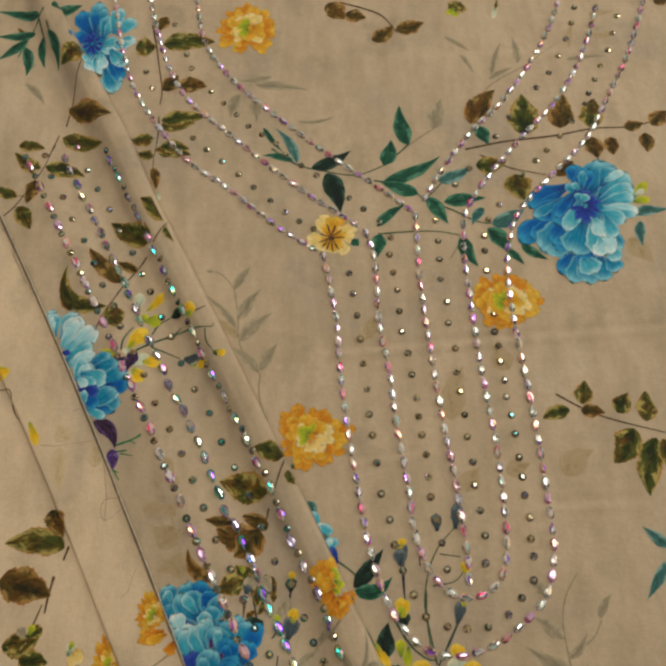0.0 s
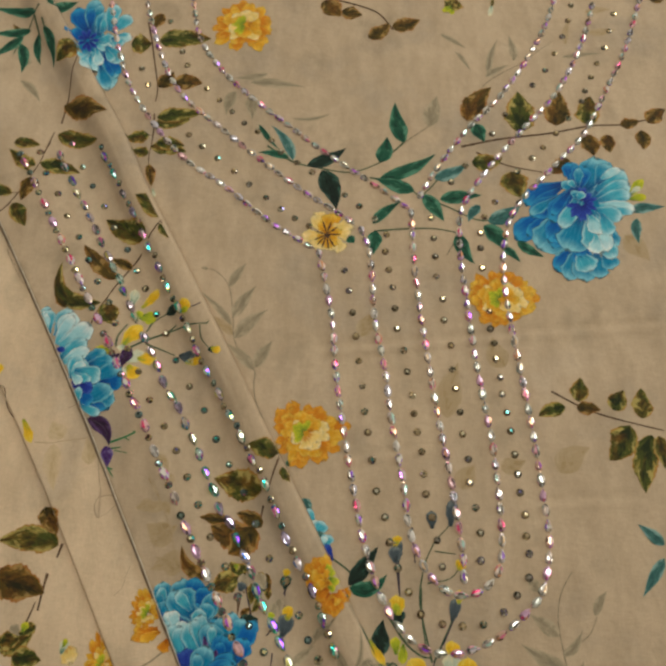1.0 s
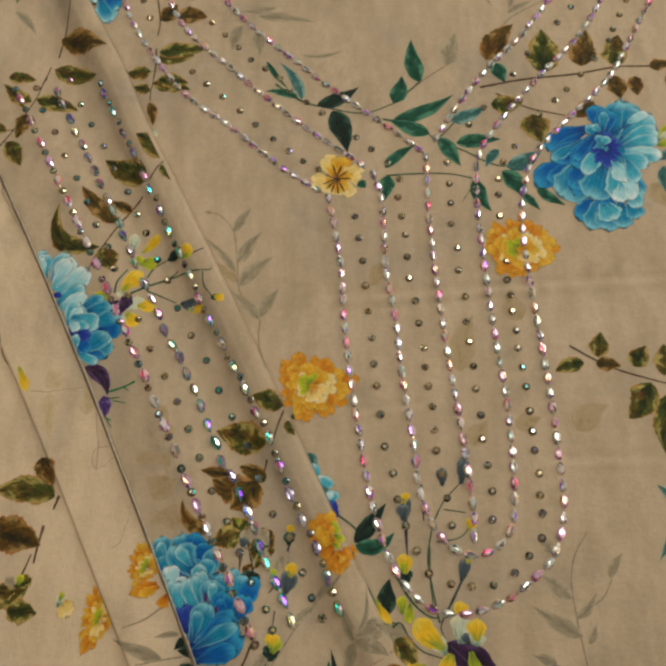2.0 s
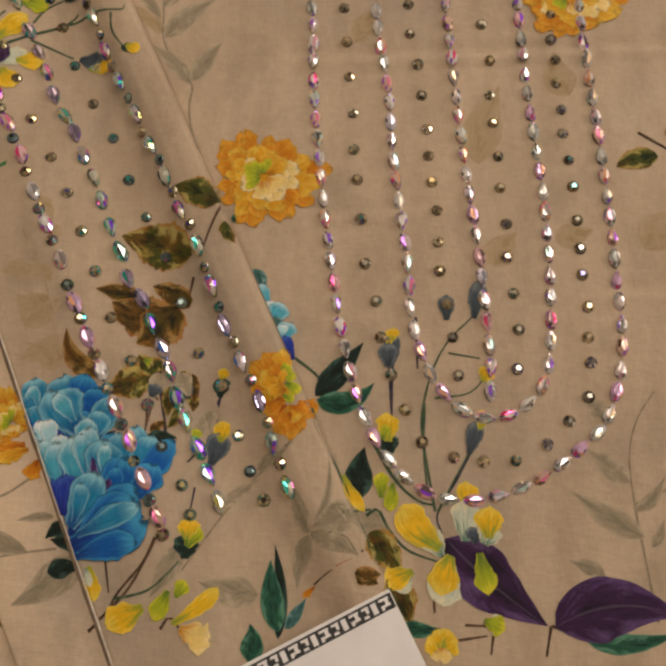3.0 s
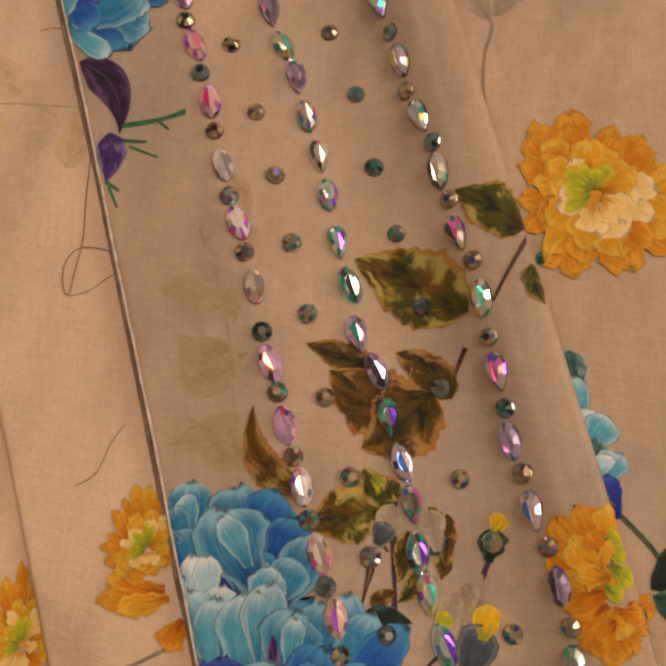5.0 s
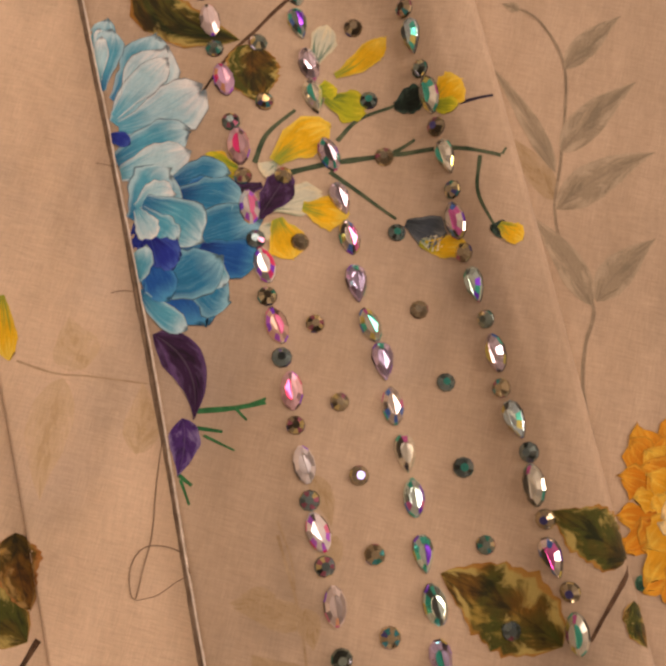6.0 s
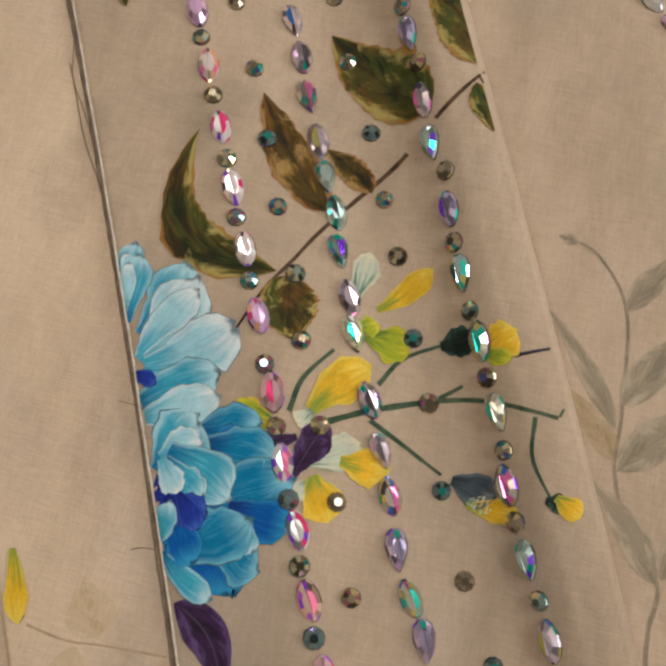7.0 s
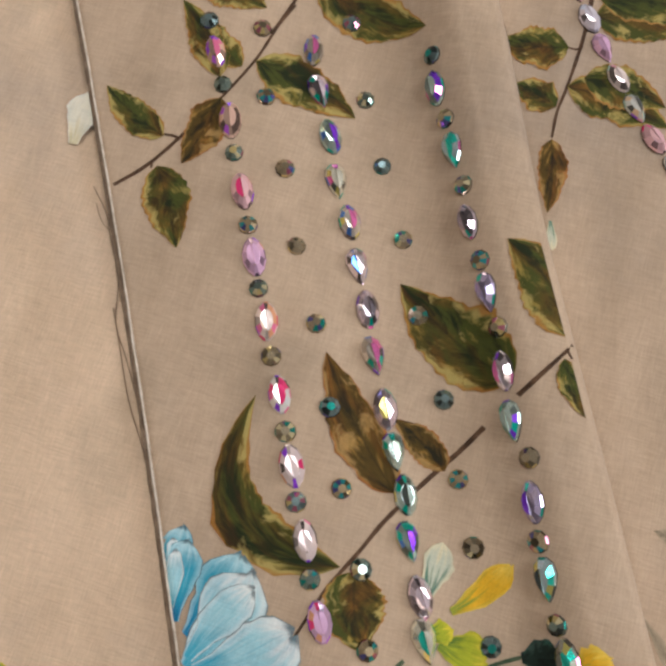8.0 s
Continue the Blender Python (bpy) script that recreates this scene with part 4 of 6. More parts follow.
leaf("olive", -193, 261, -210.4, 246.9, 24.2)
leaf("brown", -244.3, 282.4, -252.8, 290.4, 4.2)
leaf("olive", -160.6, -139.1, -198.7, -135.6, 18.4)
leaf("brown", -198.6, -157.8, -165.4, -167.4, 22.5)
leaf("brown", -171.8, -114.7, -162.1, -131.8, 13.4)
leaf("olive", -191.4, -195.5, -169.3, -191.1, 14.8)
leaf("olive", -180.2, -202.7, -162.4, -205.2, 14.6)
leaf("olive", -34.5, -107.4, -65.8, -98.3, 20.5, -1.2)
leaf("olive", -23.9, -83.8, -44, -77.2, 14.3)
leaf("brown", -53.6, -127.8, -73.4, -123.1, 8.5, -1)
leaf("brown", -34.4, -129.3, -50.6, -120.5, 11.5)
leaf("brown", -40.2, -138.3, -66.3, -128.6, 20.3)
leaf("brown", -40, -128.6, -54.6, -146.2, 19.5, 1.7)
leaf("brown", -63.6, -159.6, -82.6, -141.1, 8.2, 5.9)
leaf("olive", -21.4, -92.8, -16.3, -102.5, 6.4)
leaf("green", -18.8, -90.5, -15.5, -86, 4.5)
stem("bark", 1.09, (-33.5, -116.1), (-35.4, -125.8))
stem("bark", 1.19, (-40, -133.7), (-41.4, -145.7))
stem("bark", 1.13, (-23.3, -85.4), (-27.3, -96.9), (-29.7, -105.5))
stem("bark", 0.92, (-45, -155.8), (-41.1, -171.5), (-39.8, -183.9))
stem("bark", 0.67, (-46.1, -173.5), (-47.2, -181.5))
stem("bark", 0.92, (-45, -155.8), (-48.9, -163.5))
stem("bark", 0.66, (-49.3, -194.3), (-35.3, -185.9))

leaf("olive", -129.4, 174.1, -147.7, 171.9, 13.0, 1.0)
leaf("olive", -128.5, 155.9, -141.4, 159.2, 10.3, -0.7)
leaf("brown", -127.6, 146.4, -124.0, 125.9, 8.1, 0.6)
leaf("olive", -127.1, 162.4, -98.9, 157.3, 14.3, 1.6)
leaf("olive", -124.7, 184.4, -97.6, 188.2, 15.4, 1.1)
leaf("olive", -112.1, 92.6, -132.8, 112.7, 17.1, -2.5, "-fold")
leaf("olive", -112.8, 87.3, -104.2, 74.9, 6.6, -0.8, "-fold")
leaf("olive", -122.7, 79.4, -155.2, 97.6, 19.3, 1.0)
leaf("brown", -142.1, 46.5, -167.9, 74.8, 13.4, 1.5)
leaf("brown", -132.2, 55.0, -147.6, 63.5, 8.4, -1.0)
leaf("olive", -149.9, 26.7, -181.0, 59.4, 13.4, 15.7)
leaf("olive", -146.2, 26.8, -139.1, 10.6, 15.7, -1.5)
leaf("olive", -226.2, 118.5, -246.5, 128.9, 9.8, 0.9)
leaf("brown", -214.6, 132.8, -218.9, 112.1, 11.9, 0.7)
leaf("olive", -225.1, 110.0, -212.5, 89.8, 13.6, 0.4)
leaf("olive", -216.8, 138.5, -234.2, 158.3, 9.6, -1.2)
leaf("olive", -209.3, 146.2, -179.2, 138.8, 14.6, 1.2)
leaf("olive", -200.6, 175.1, -167.8, 168.2, 17.2, -1.0)
leaf("olive", -231.4, 164.1, -211.6, 163.1, 11.2)
leaf("olive", -212.2, 143.3, -229.3, 154.5, 9.6)
leaf("brown", -199.5, 204.2, -161.2, 190.8, 19.0, -1.4)
leaf("olive", -124.6, 190.7, -89.3, 194.5, 14.5, 1.0)
leaf("olive", -123.4, 166.0, -100.8, 163.0, 12.5, 1.0)
leaf("brown", -125.1, 220.4, -114.2, 236.5, 14.3)
leaf("brown", -113.5, 224.6, -90.1, 224.4, 15.6, 1.7)
stem("bark", 0.95, (-234.6, 102.1), (-228.1, 109.2), (-221.9, 118.9), (-214.9, 132.1), (-209.7, 146.0), (-207.1, 158.9), (-204.0, 168.7))
stem("bark", 1.0, (-208.0, 155.8), (-205.5, 167.0), (-203.0, 178.0))
stem("bark", 1.2, (-199.2, 186.2), (-197.2, 205.0), (-194.3, 228.6), (-189.9, 250.6))
stem("bark", 1.0, (-126.5, 190.7), (-126.2, 177.2), (-127.1, 162.4), (-128.0, 154.8), (-127.6, 146.2))
stem("bark", 1.0, (-126.9, 194.9), (-126.7, 187.8))
stem("bark", 1.3, (-139.3, 290.7), (-134.8, 269.7), (-131.1, 249.2), (-126.2, 220.4), (-127.1, 205.4))
stem("bark", 1.1, (-120.8, 76.4), (-116.8, 82.8), (-111.1, 91.9))
stem("bark", 1.15, (-125.9, 67.9), (-130.0, 60.7), (-136.3, 51.0), (-143.0, 39.5), (-146.8, 31.1), (-151.6, 21.2), (-155.8, 8.3))
stem("bark", 0.7, (-225.4, 112.9), (-226.9, 110.8), (-226.4, 108.8))
stem("bark", 0.7, (-221.9, 118.9), (-225.0, 119.3), (-227.5, 118.7))
stem("bark", 0.6, (-112.5, 89.3), (-111.2, 88.1), (-110.4, 86.2))
stem("bark", 0.6, (-125.7, 175.1), (-127.7, 173.7), (-129.7, 174.0))
stem("bark", 0.6, (-127.1, 162.4), (-124.2, 162.3))

# ---- printed buds and tendrils ----
stem("sap", 1.28, (-136.8, -7.1), (-135.8, 2), (-129.4, 12.8))
stem("sap", 1.48, (-129.8, -8.7), (-118.7, -2), (-105.1, 4.3), (-94.4, 7.6), (-82.2, 7.6), (-73, 7.4))
stem("sap", 1.16, (-117.2, -3.8), (-108.1, -7.3), (-95.7, -12.5))
stem("sap", 1.18, (-117.4, 5.5), (-113, 13.7), (-102.9, 20.6))
stem("sap", 0.94, (-79.4, 6.4), (-77.9, -3.1), (-71.6, -11.6))
stem("sap", 1.06, (-101.9, 6.2), (-96.5, 11))
stem("sap", 0.63, (-74, 7.8), (-72.8, 11.6))
stem("ink", 0.86, (-87.5, 19.5), (-79.2, 23.5))
petal("white", -128.5, 26, -128.3, 38.8, 7)
petal("yellow", -122.6, 24.3, -111.9, 38.5, 6.5, -1.1)
petal("lime", -123.6, 16.9, -112, 16.2, 9.6)
petal("yellow", -131.5, -5.4, -120.3, 8.9, 11.2, 1.3)
petal("white", -131.4, -5.6, -134.1, -9.7, 5.3)
petal("yellow", -139, -12.1, -150.3, -8.6, 6.4)
petal("lime", -140.6, -9.8, -150, -8, 3.2)
petal("white", -130, -18.2, -117.6, -10.4, 9)
petal("yellow", -121.6, -15.4, -109.7, -14.7, 9.4)
petal("white", -126.8, -21.6, -127.7, -27.1, 7.2)
petal("yellow", -127.1, -20.7, -120.2, -30, 9.9)
petal("plum", -131.6, -21.9, -127.4, -6.9, 7.8)
petal("plum", -133.2, -12.7, -142.5, -18.3, 5.3)
petal("dark", -104.7, 19.3, -97.5, 22.3, 8)
petal("yellow", -95, 18.2, -88.3, 25.8, 9.1)
petal("lime", -95.2, 19, -87.8, 18.6, 4.3)
petal("slate", -94.1, -12.6, -83.6, -13.9, 8.6)
petal("yellow", -89.3, -17.3, -76.9, -17, 5.5)
petal("white", -89, -16.4, -83.5, -16.4, 4.1)
petal("dark", -72.9, -11.8, -68.2, -11.9, 4.6)
petal("yellow", -70.8, -10.6, -64.4, -13.5, 5.6)
petal("lime", -126.2, 17.3, -121.5, 20.9, 5.5)
leaf("plum", -150.7, -58, -134.4, -77, 10.2, 4.6, "+hem")
leaf("violet", -137.3, -76.9, -134.6, -91.2, 8, 1.1, "+hem")
stem("jade", 1.31, (-134.1, -74.3), (-125.4, -71.5), (-116.3, -67.7))
stem("jade", 0.76, (-124.9, -71.3), (-120.9, -73.7))
stem("jade", 0.76, (-121.4, -69.7), (-117.6, -67.1))
stem("jade", 0.98, (-133, -78.4), (-124.3, -77.6))
stem("jade", 0.65, (-130.9, -79.8), (-121.2, -81.8))
stem("jade", 0.96, (-134.5, -90.7), (-128.7, -93.3))
stem("jade", 0.75, (-133.6, -91.8), (-129.4, -97.7))
petal("dark", -27.5, -230, -27.3, -220.6, 9.5)
petal("lime", -27.1, -225.7, -23.5, -217.5, 7.3)
petal("yellow", -27.5, -222.9, -27.1, -214.9, 8.1)
petal("yellow", -63.7, -233.9, -60.3, -246.4, 7)
petal("white", -64.7, -234.5, -62.3, -241.2, 3.1)
stem("bark", 1.15, (-39.2, -222.4), (-43, -231.7), (-53.1, -245.5), (-54.3, -256.5))
stem("bark", 0.83, (-57.8, -230.4), (-54.9, -244))
stem("sap", 1.01, (-53.2, -245.3), (-41.2, -242.1), (-33.9, -236), (-29, -230.1))
stem("ink", 0.75, (-26.2, -203.1), (-27.3, -213.4))
stem("ink", 0.68, (-18.4, -164.4), (-19.6, -171.9))
petal("yellow", -41.5, -247.9, -54.9, -254.8, 11.1)
petal("lime", -32.6, -241.6, -37.2, -252.1, 7.3)
petal("lime", -29.6, -243.9, -26.6, -238, 5.6)
petal("yellow", -30.2, -253.1, -14.3, -240.3, 6.3, -1)
petal("cream", -27.3, -254.9, -15.5, -259.4, 10.2)
petal("yellow", 31.5, -196.5, 40.3, -210.2, 5.1, -0.8)
petal("slate", 48.6, -152.2, 48.4, -142.1, 7.9)
petal("yellow", 48.9, -143.4, 49, -137, 4.7)
leaf("dark", 19.4, -165.2, 38.5, -141.9, 10.1)
leaf("green", 19.9, -166.5, 43.3, -158.7, 11, -4.6)
leaf("green", 9.0, -255.1, 4.8, -228.9, 10.1, 1.2)
leaf("dark", 8.9, -257.7, 6.0, -223.4, 5.7, -1.3)
leaf("teal", 11.4, -254.1, 19, -242.7, 5.5)
leaf("green", -1.6, -265.6, -1.7, -252.3, 9.9)
leaf("dark", 37.9, -205.8, 39.9, -185, 11.3, 1.3)
leaf("olive", 41.1, -218.8, 54.4, -232.6, 11.7)
leaf("olive", 50.1, -233.6, 58.2, -252, 10.2)
leaf("brown", 36.6, -233.1, 46.9, -233.3, 6.1)
leaf("green", 54.8, -251.1, 69.6, -251.9, 7)
stem("sap", 1.38, (8.4, -148.2), (19.5, -156.5), (22.3, -162.2))
stem("sap", 1.21, (18.2, -166.7), (20.2, -177), (28.5, -193), (35.8, -208.8), (42.1, -221.2))
stem("bark", 1.20, (-61.9, -257.3), (-52.9, -247.6), (-46.6, -239.5), (-39.3, -224.2))
stem("bark", 0.96, (-34.5, -255.3), (-31.4, -250.9), (-26.5, -255.6))
stem("sap", 1.00, (31.6, -210.9), (43.7, -209.2))
stem("bark", 0.65, (21.6, -237.9), (25.3, -234.4), (29.3, -231.3))
stem("rust", 0.3, (29.5, -230.8), (35.5, -227.8))
petal("orange", 21.9, -238.6, 17.5, -242.6, 2.4)
stem("ink", 0.95, (49, -152.1), (50.1, -170.9))
petal("teal", -3.8, -123.6, -8.2, -111.6, 7.8, 0, "+fold")
petal("blue_pale", -1.6, -130.5, -6, -118.2, 6.9, 0, "+fold")
petal("blue_white", 0.5, -134.7, -1.2, -125.2, 5.7, 0, "+fold")
petal("blue_pale", 0.2, -134.8, 4.7, -126.5, 8.2, 0, "+fold")
petal("teal", 3.5, -141.7, 1.1, -132.3, 6.7, 0, "+fold")
petal("blue_pale", 3.9, -143.2, 8.1, -134.5, 7.6, 0, "+fold")
petal("blue_white", 4.1, -140.7, 5.1, -135.6, 4.8, 0, "+fold")
petal("navy", 9.7, -150.5, 5.6, -140.3, 5.3, 0, "+fold")
stem("sap", 0.95, (67.6, -209.3), (63.5, -185.6), (62.4, -171.8), (66.7, -153.2), (73.8, -139.7), (84, -128.3), (86.2, -115.5))
stem("sap", 0.85, (73.2, -145.6), (86.9, -147.6))
stem("sap", 0.85, (67.6, -164.6), (81.4, -162), (88.8, -154.3))
stem("sap", 0.95, (68.7, -209.3), (84.5, -179.7))
stem("ink", 1.11, (50.4, -149.2), (50.3, -175))
stem("ink", 1.14, (59.8, -130.6), (60.7, -153.2))
petal("slate", 72.6, -131.7, 72.3, -120.9, 6.5)
petal("slate", 83.9, -130.6, 86.2, -114.3, 7.2)
petal("yellow", 87.1, -157.1, 89.6, -151.4, 6.6)
petal("slate", 49.9, -152.1, 50.6, -137.5, 6.5)
petal("yellow", 50.3, -140.9, 50.6, -135.6, 5.4)
leaf("plum", 71.4, -219.3, 109.9, -250.0, 22.5, -1.6)
leaf("plum", 112.5, -250.4, 161.0, -245.5, 23.0, 6.0)
leaf("green", 123.8, -254.5, 158.9, -250.8, 8.6, -2.5)
leaf("olive", 41.9, -218.2, 53.9, -233.5, 12.1)
leaf("olive", 50.3, -233.2, 58, -252.1, 12.5)
leaf("brown", 37.2, -231.7, 45.7, -236.8, 7)
stem("sap", 1.0, (63.5, -166.8), (63.2, -185.6), (64.9, -204.6))
stem("ink", 0.95, (84.7, -179.9), (76.1, -196.9), (68.5, -210.2), (70.1, -217.3))
stem("sap", 1.35, (43.3, -183.7), (51.9, -197.6), (61.1, -205.5), (68.5, -206.9))
stem("sap", 1.14, (40.8, -211.8), (45.4, -209.3), (49.6, -216.4), (57, -224.1), (70, -228.5))
stem("bark", 0.93, (78.7, -250.6), (89.8, -250.7))
stem("bark", 0.92, (76.2, -256), (88.9, -253.8))
stem("bark", 0.92, (89.2, -254.1), (88.1, -261.8))
stem("bark", 1.08, (111, -249.9), (108.4, -262.7))
stem("bark", 1.08, (111.3, -249.9), (126.9, -255))
stem("bark", 0.80, (39, -225.1), (44.8, -222.9))
stem("bark", 0.78, (67.1, -242.3), (67.4, -246.9))
petal("white", 70.1, -226, 64.4, -216.7, 9)
petal("yellow", 69.4, -223.2, 54.6, -207.4, 13, 1.3)
petal("lime", 46.6, -204.7, 46.5, -194.8, 6)
petal("lime", 51.2, -198.8, 49.8, -209.8, 5.4)
petal("yellow", 80.1, -207.8, 80.5, -197.7, 7.9)
petal("white", 79.2, -220.2, 79.1, -204.6, 10.7)
petal("slate", 83.2, -220.9, 81.6, -214.6, 5.8)
petal("white", 86.4, -221.1, 89.8, -214.3, 9.7)
petal("yellow", 88.1, -218.8, 88.3, -207.3, 10.7)
petal("white", 59, -231.8, 51.5, -238.2, 9.5)
petal("yellow", 59, -231.8, 48.2, -236.8, 8.8)
petal("white", 73.6, -229, 69.6, -243.8, 13.2)
petal("yellow", 73.6, -225.6, 70.6, -240.2, 11.1, -0.9)
petal("lime", 84.4, -224.3, 88, -239.4, 8.2)
petal("white", 87.4, -250, 93, -249.1, 6.2)
petal("lime", 85.9, -248.8, 93.8, -251.3, 7.1)
petal("yellow", 71.4, -261.6, 65.1, -255.2, 9.2)
petal("yellow", 69.9, -260.9, 71.5, -252, 9.2)
petal("yellow", 69.9, -259.5, 75.4, -256.3, 8.3)
petal("cream", 69.9, -258.7, 69.8, -263.9, 7.6)
petal("dark", 49.1, -188.6, 49.3, -179.6, 8.1)
petal("yellow", 49, -182.7, 49, -171.4, 8.9)
petal("lime", 46.6, -181.9, 48.6, -175.9, 4.1)
petal("slate", 81, -186.4, 85, -173.4, 7.2)
petal("yellow", 85.6, -176.8, 86.8, -168.7, 5.1)
leaf("olive", -47, -159.7, -63.7, -167.2, 15.1, -0.6)
leaf("brown", -30.9, -157.4, -29.1, -170.1, 4.9)
leaf("olive", -39.8, -163.3, -39.6, -175.7, 6.8)
leaf("olive", -33.9, -170.4, -39.4, -180.4, 5.5)
leaf("olive", -31.3, -164.6, -29.6, -173.3, 5.3)
leaf("brown", -45.4, -182, -39.9, -177.3, 4.2)
leaf("dark", -46.5, -184.8, -34.5, -184.2, 5.4)
leaf("grey", -23.2, -172.2, -22.4, -180.5, 5.2)
leaf("olive", -36.7, -157.9, -30.5, -159.6, 4.3)
stem("ink", 1.08, (-44.2, -160.8), (-41.7, -171.3), (-40.2, -177.4), (-37.8, -187.4))
stem("bark", 0.85, (-47.5, -170.7), (-47.2, -182.3))
stem("ink", 0.95, (-18.8, -165.7), (-20.3, -170.9))
stem("ink", 0.82, (-27.2, -190.1), (-30.4, -194.1))
stem("bark", 0.86, (-46.7, -166.2), (-42.2, -170.3))
stem("bark", 0.85, (-32.8, -165.3), (-34.4, -172.1))
stem("mist", 0.94, (-19.5, -175.8), (-20.2, -181.1))
petal("olive", -53.2, -151.4, -43.3, -157.9, 8.3)
petal("lime", -50.7, -152.6, -44.8, -155.4, 4.4)
petal("olive", -48.3, -157.2, -43.6, -153, 6.1)
petal("grey", -45.7, -168.2, -44, -158.1, 6.7)
petal("slate", -46.4, -168, -44.6, -162.6, 6)
petal("grey", -31.5, -166.7, -35.4, -157.3, 6.2)
petal("slate", -31.9, -167.9, -33.3, -162.2, 5.5)
petal("grey", -28.5, -185.2, -25.4, -174.9, 5.8)
petal("lime", -28.1, -184.6, -26.7, -180.2, 4.1)
petal("grey", -21.6, -185.5, -18.7, -180.9, 6.2)
petal("slate", -20.8, -194.1, -17.3, -181.7, 9.4)
petal("yellow", -17.6, -184.8, -17.1, -176.4, 6.8)
petal("dark", -19.2, -166.8, -18.8, -158.7, 7)
petal("yellow", -19, -159.8, -17.7, -154.8, 4.7)
petal("slate", -48, -173.5, -46.7, -169, 4.2)
petal("yellow", -220.7, -17.6, -214.6, -25.4, 10.3)
petal("yellow", -193.4, -57.0, -186.0, -73.3, 5.6, 0.0, "+under")
stem("bark", 0.8, (-219.0, -33.2), (-209.9, -34.5), (-207.0, -46.1), (-202.5, -53.6), (-198.6, -55.1))
petal("lime", 115.8, 307.0, 108.9, 300.3, 5.8)
petal("olive", 114.8, 312.8, 123.3, 309.8, 5.9)
petal("lime", 116.3, 304.1, 115.8, 297.4, 4.3)
petal("white", 151.6, 309.5, 147.3, 295.1, 4.3)
petal("olive", 152.9, 316.3, 150.6, 306.6, 3.0)
petal("lime", 235.4, 113.1, 249.1, 129.0, 7.0)
petal("lime", 235.8, 111.2, 249.0, 113.7, 6.4)
petal("white", 237.2, 116.1, 246.0, 122.1, 4.5)
petal("white", -151.1, -201.8, -149.0, -194.0, 5.5)
petal("lime", -150.5, -198.3, -148.6, -193.6, 3.0)
petal("olive", -177.3, -190.8, -167.8, -185.7, 7.8)
petal("olive", -176.9, -193.2, -187.9, -195.5, 10.5)
petal("lime", -175.9, -189.7, -173.7, -183.7, 4.5)
petal("grey", -176.8, -190.9, -183.0, -186.0, 5.5)
stem("bark", 1.0, (-174.4, -184.8), (-171.5, -176.4), (-169.7, -170.3))
petal("cream", -149.8, -196, -144.7, -207.3, 9.7)
petal("ivory", -250.6, 111.0, -252.2, 126.5, 8.4, 0, "-hem")
petal("white", -122.8, 124, -120.4, 116.3, 2.7)

# ---- printed yellow flowers ----
peony(132.1, 29.2, 26.9, 22.4, 0, None, -1.6, -1.6)
peony(-5, -68.6, 24.5, 22.2, -15, None, -2.3, 0)
peony(-59.9, 285, 26.4, 28.9, 10, None, 2.1, 2.1)
bloom(flower(6.9, -166.2, 5, "gold", "printed orange flower crossing the fold"), None,
      ("orange", 6.5, -162.9, -6.2, -152.7, 9),
      ("orange", 6.8, -160.6, -1.6, -149.8, 9),
      ("gold", 7.2, -158.2, 5.3, -147.5, 7.9),
      ("orange", 6.9, -166.2, -6.4, -160.1, 8.9),
      ("gold", 7, -167.3, -4.7, -168.9, 7.8),
      ("orange", 8.4, -170.5, 1.9, -179.1, 8.9),
      ("orange", 9.6, -171.4, 9.7, -182.9, 10),
      ("orange", 11.8, -172.2, 14.8, -180.5, 8.8),
      ("orange", 12.7, -169.7, 19.3, -173.8, 8.9),
      ("gold", 7.8, -164.9, -2.9, -157.4, 6.7),
      ("orange", 8, -167.2, -0.9, -173.9, 6.7),
      ("gold", 10, -170.2, 12.3, -176.5, 6.6),
      ("orange", 7.9, -160.3, 1.2, -154.6, 6.7),
      ("gold", 7.2, -163.9, 0.2, -164.9, 5.6),
      ("orange", 10.6, -171.2, 17.2, -170.8, 5.5),
      ("orange", 10.3, -173.5, 7.1, -178.3, 5.5),
      ("lime", 5.3, -156.2, 8.8, -153.8, 4.5),
      ("lime", 6, -158.4, 11, -159.4, 5),
      ("lime", 7.5, -161.6, 13.1, -164.9, 4.9),
      ("lime", 6.9, -166.2, 11.4, -167.7, 4),
      ("gold", 5.4, -163, 7, -155.8, 3.4))
peony(-103.1, -177.1, 9.7, 12.6, -10, "-hem", 2.3, -3.4)
bloom(flower(-100.5, -191.6, 4.5, "orange", "printed orange lily petals", "-hem"), "-hem",
      ("orange", -94.4, -188.5, -109.4, -195.2, 7.8),
      ("orange", -94.2, -189.6, -108.8, -190.6, 6.7),
      ("gold", -92.8, -190.5, -104.1, -196.1, 5.6),
      ("orange", -88.6, -194.4, -90.4, -201.9, 6.7))
peony(-128.1, -206.4, 10, 18.8, -15, "-under", 2.1, -2.1)
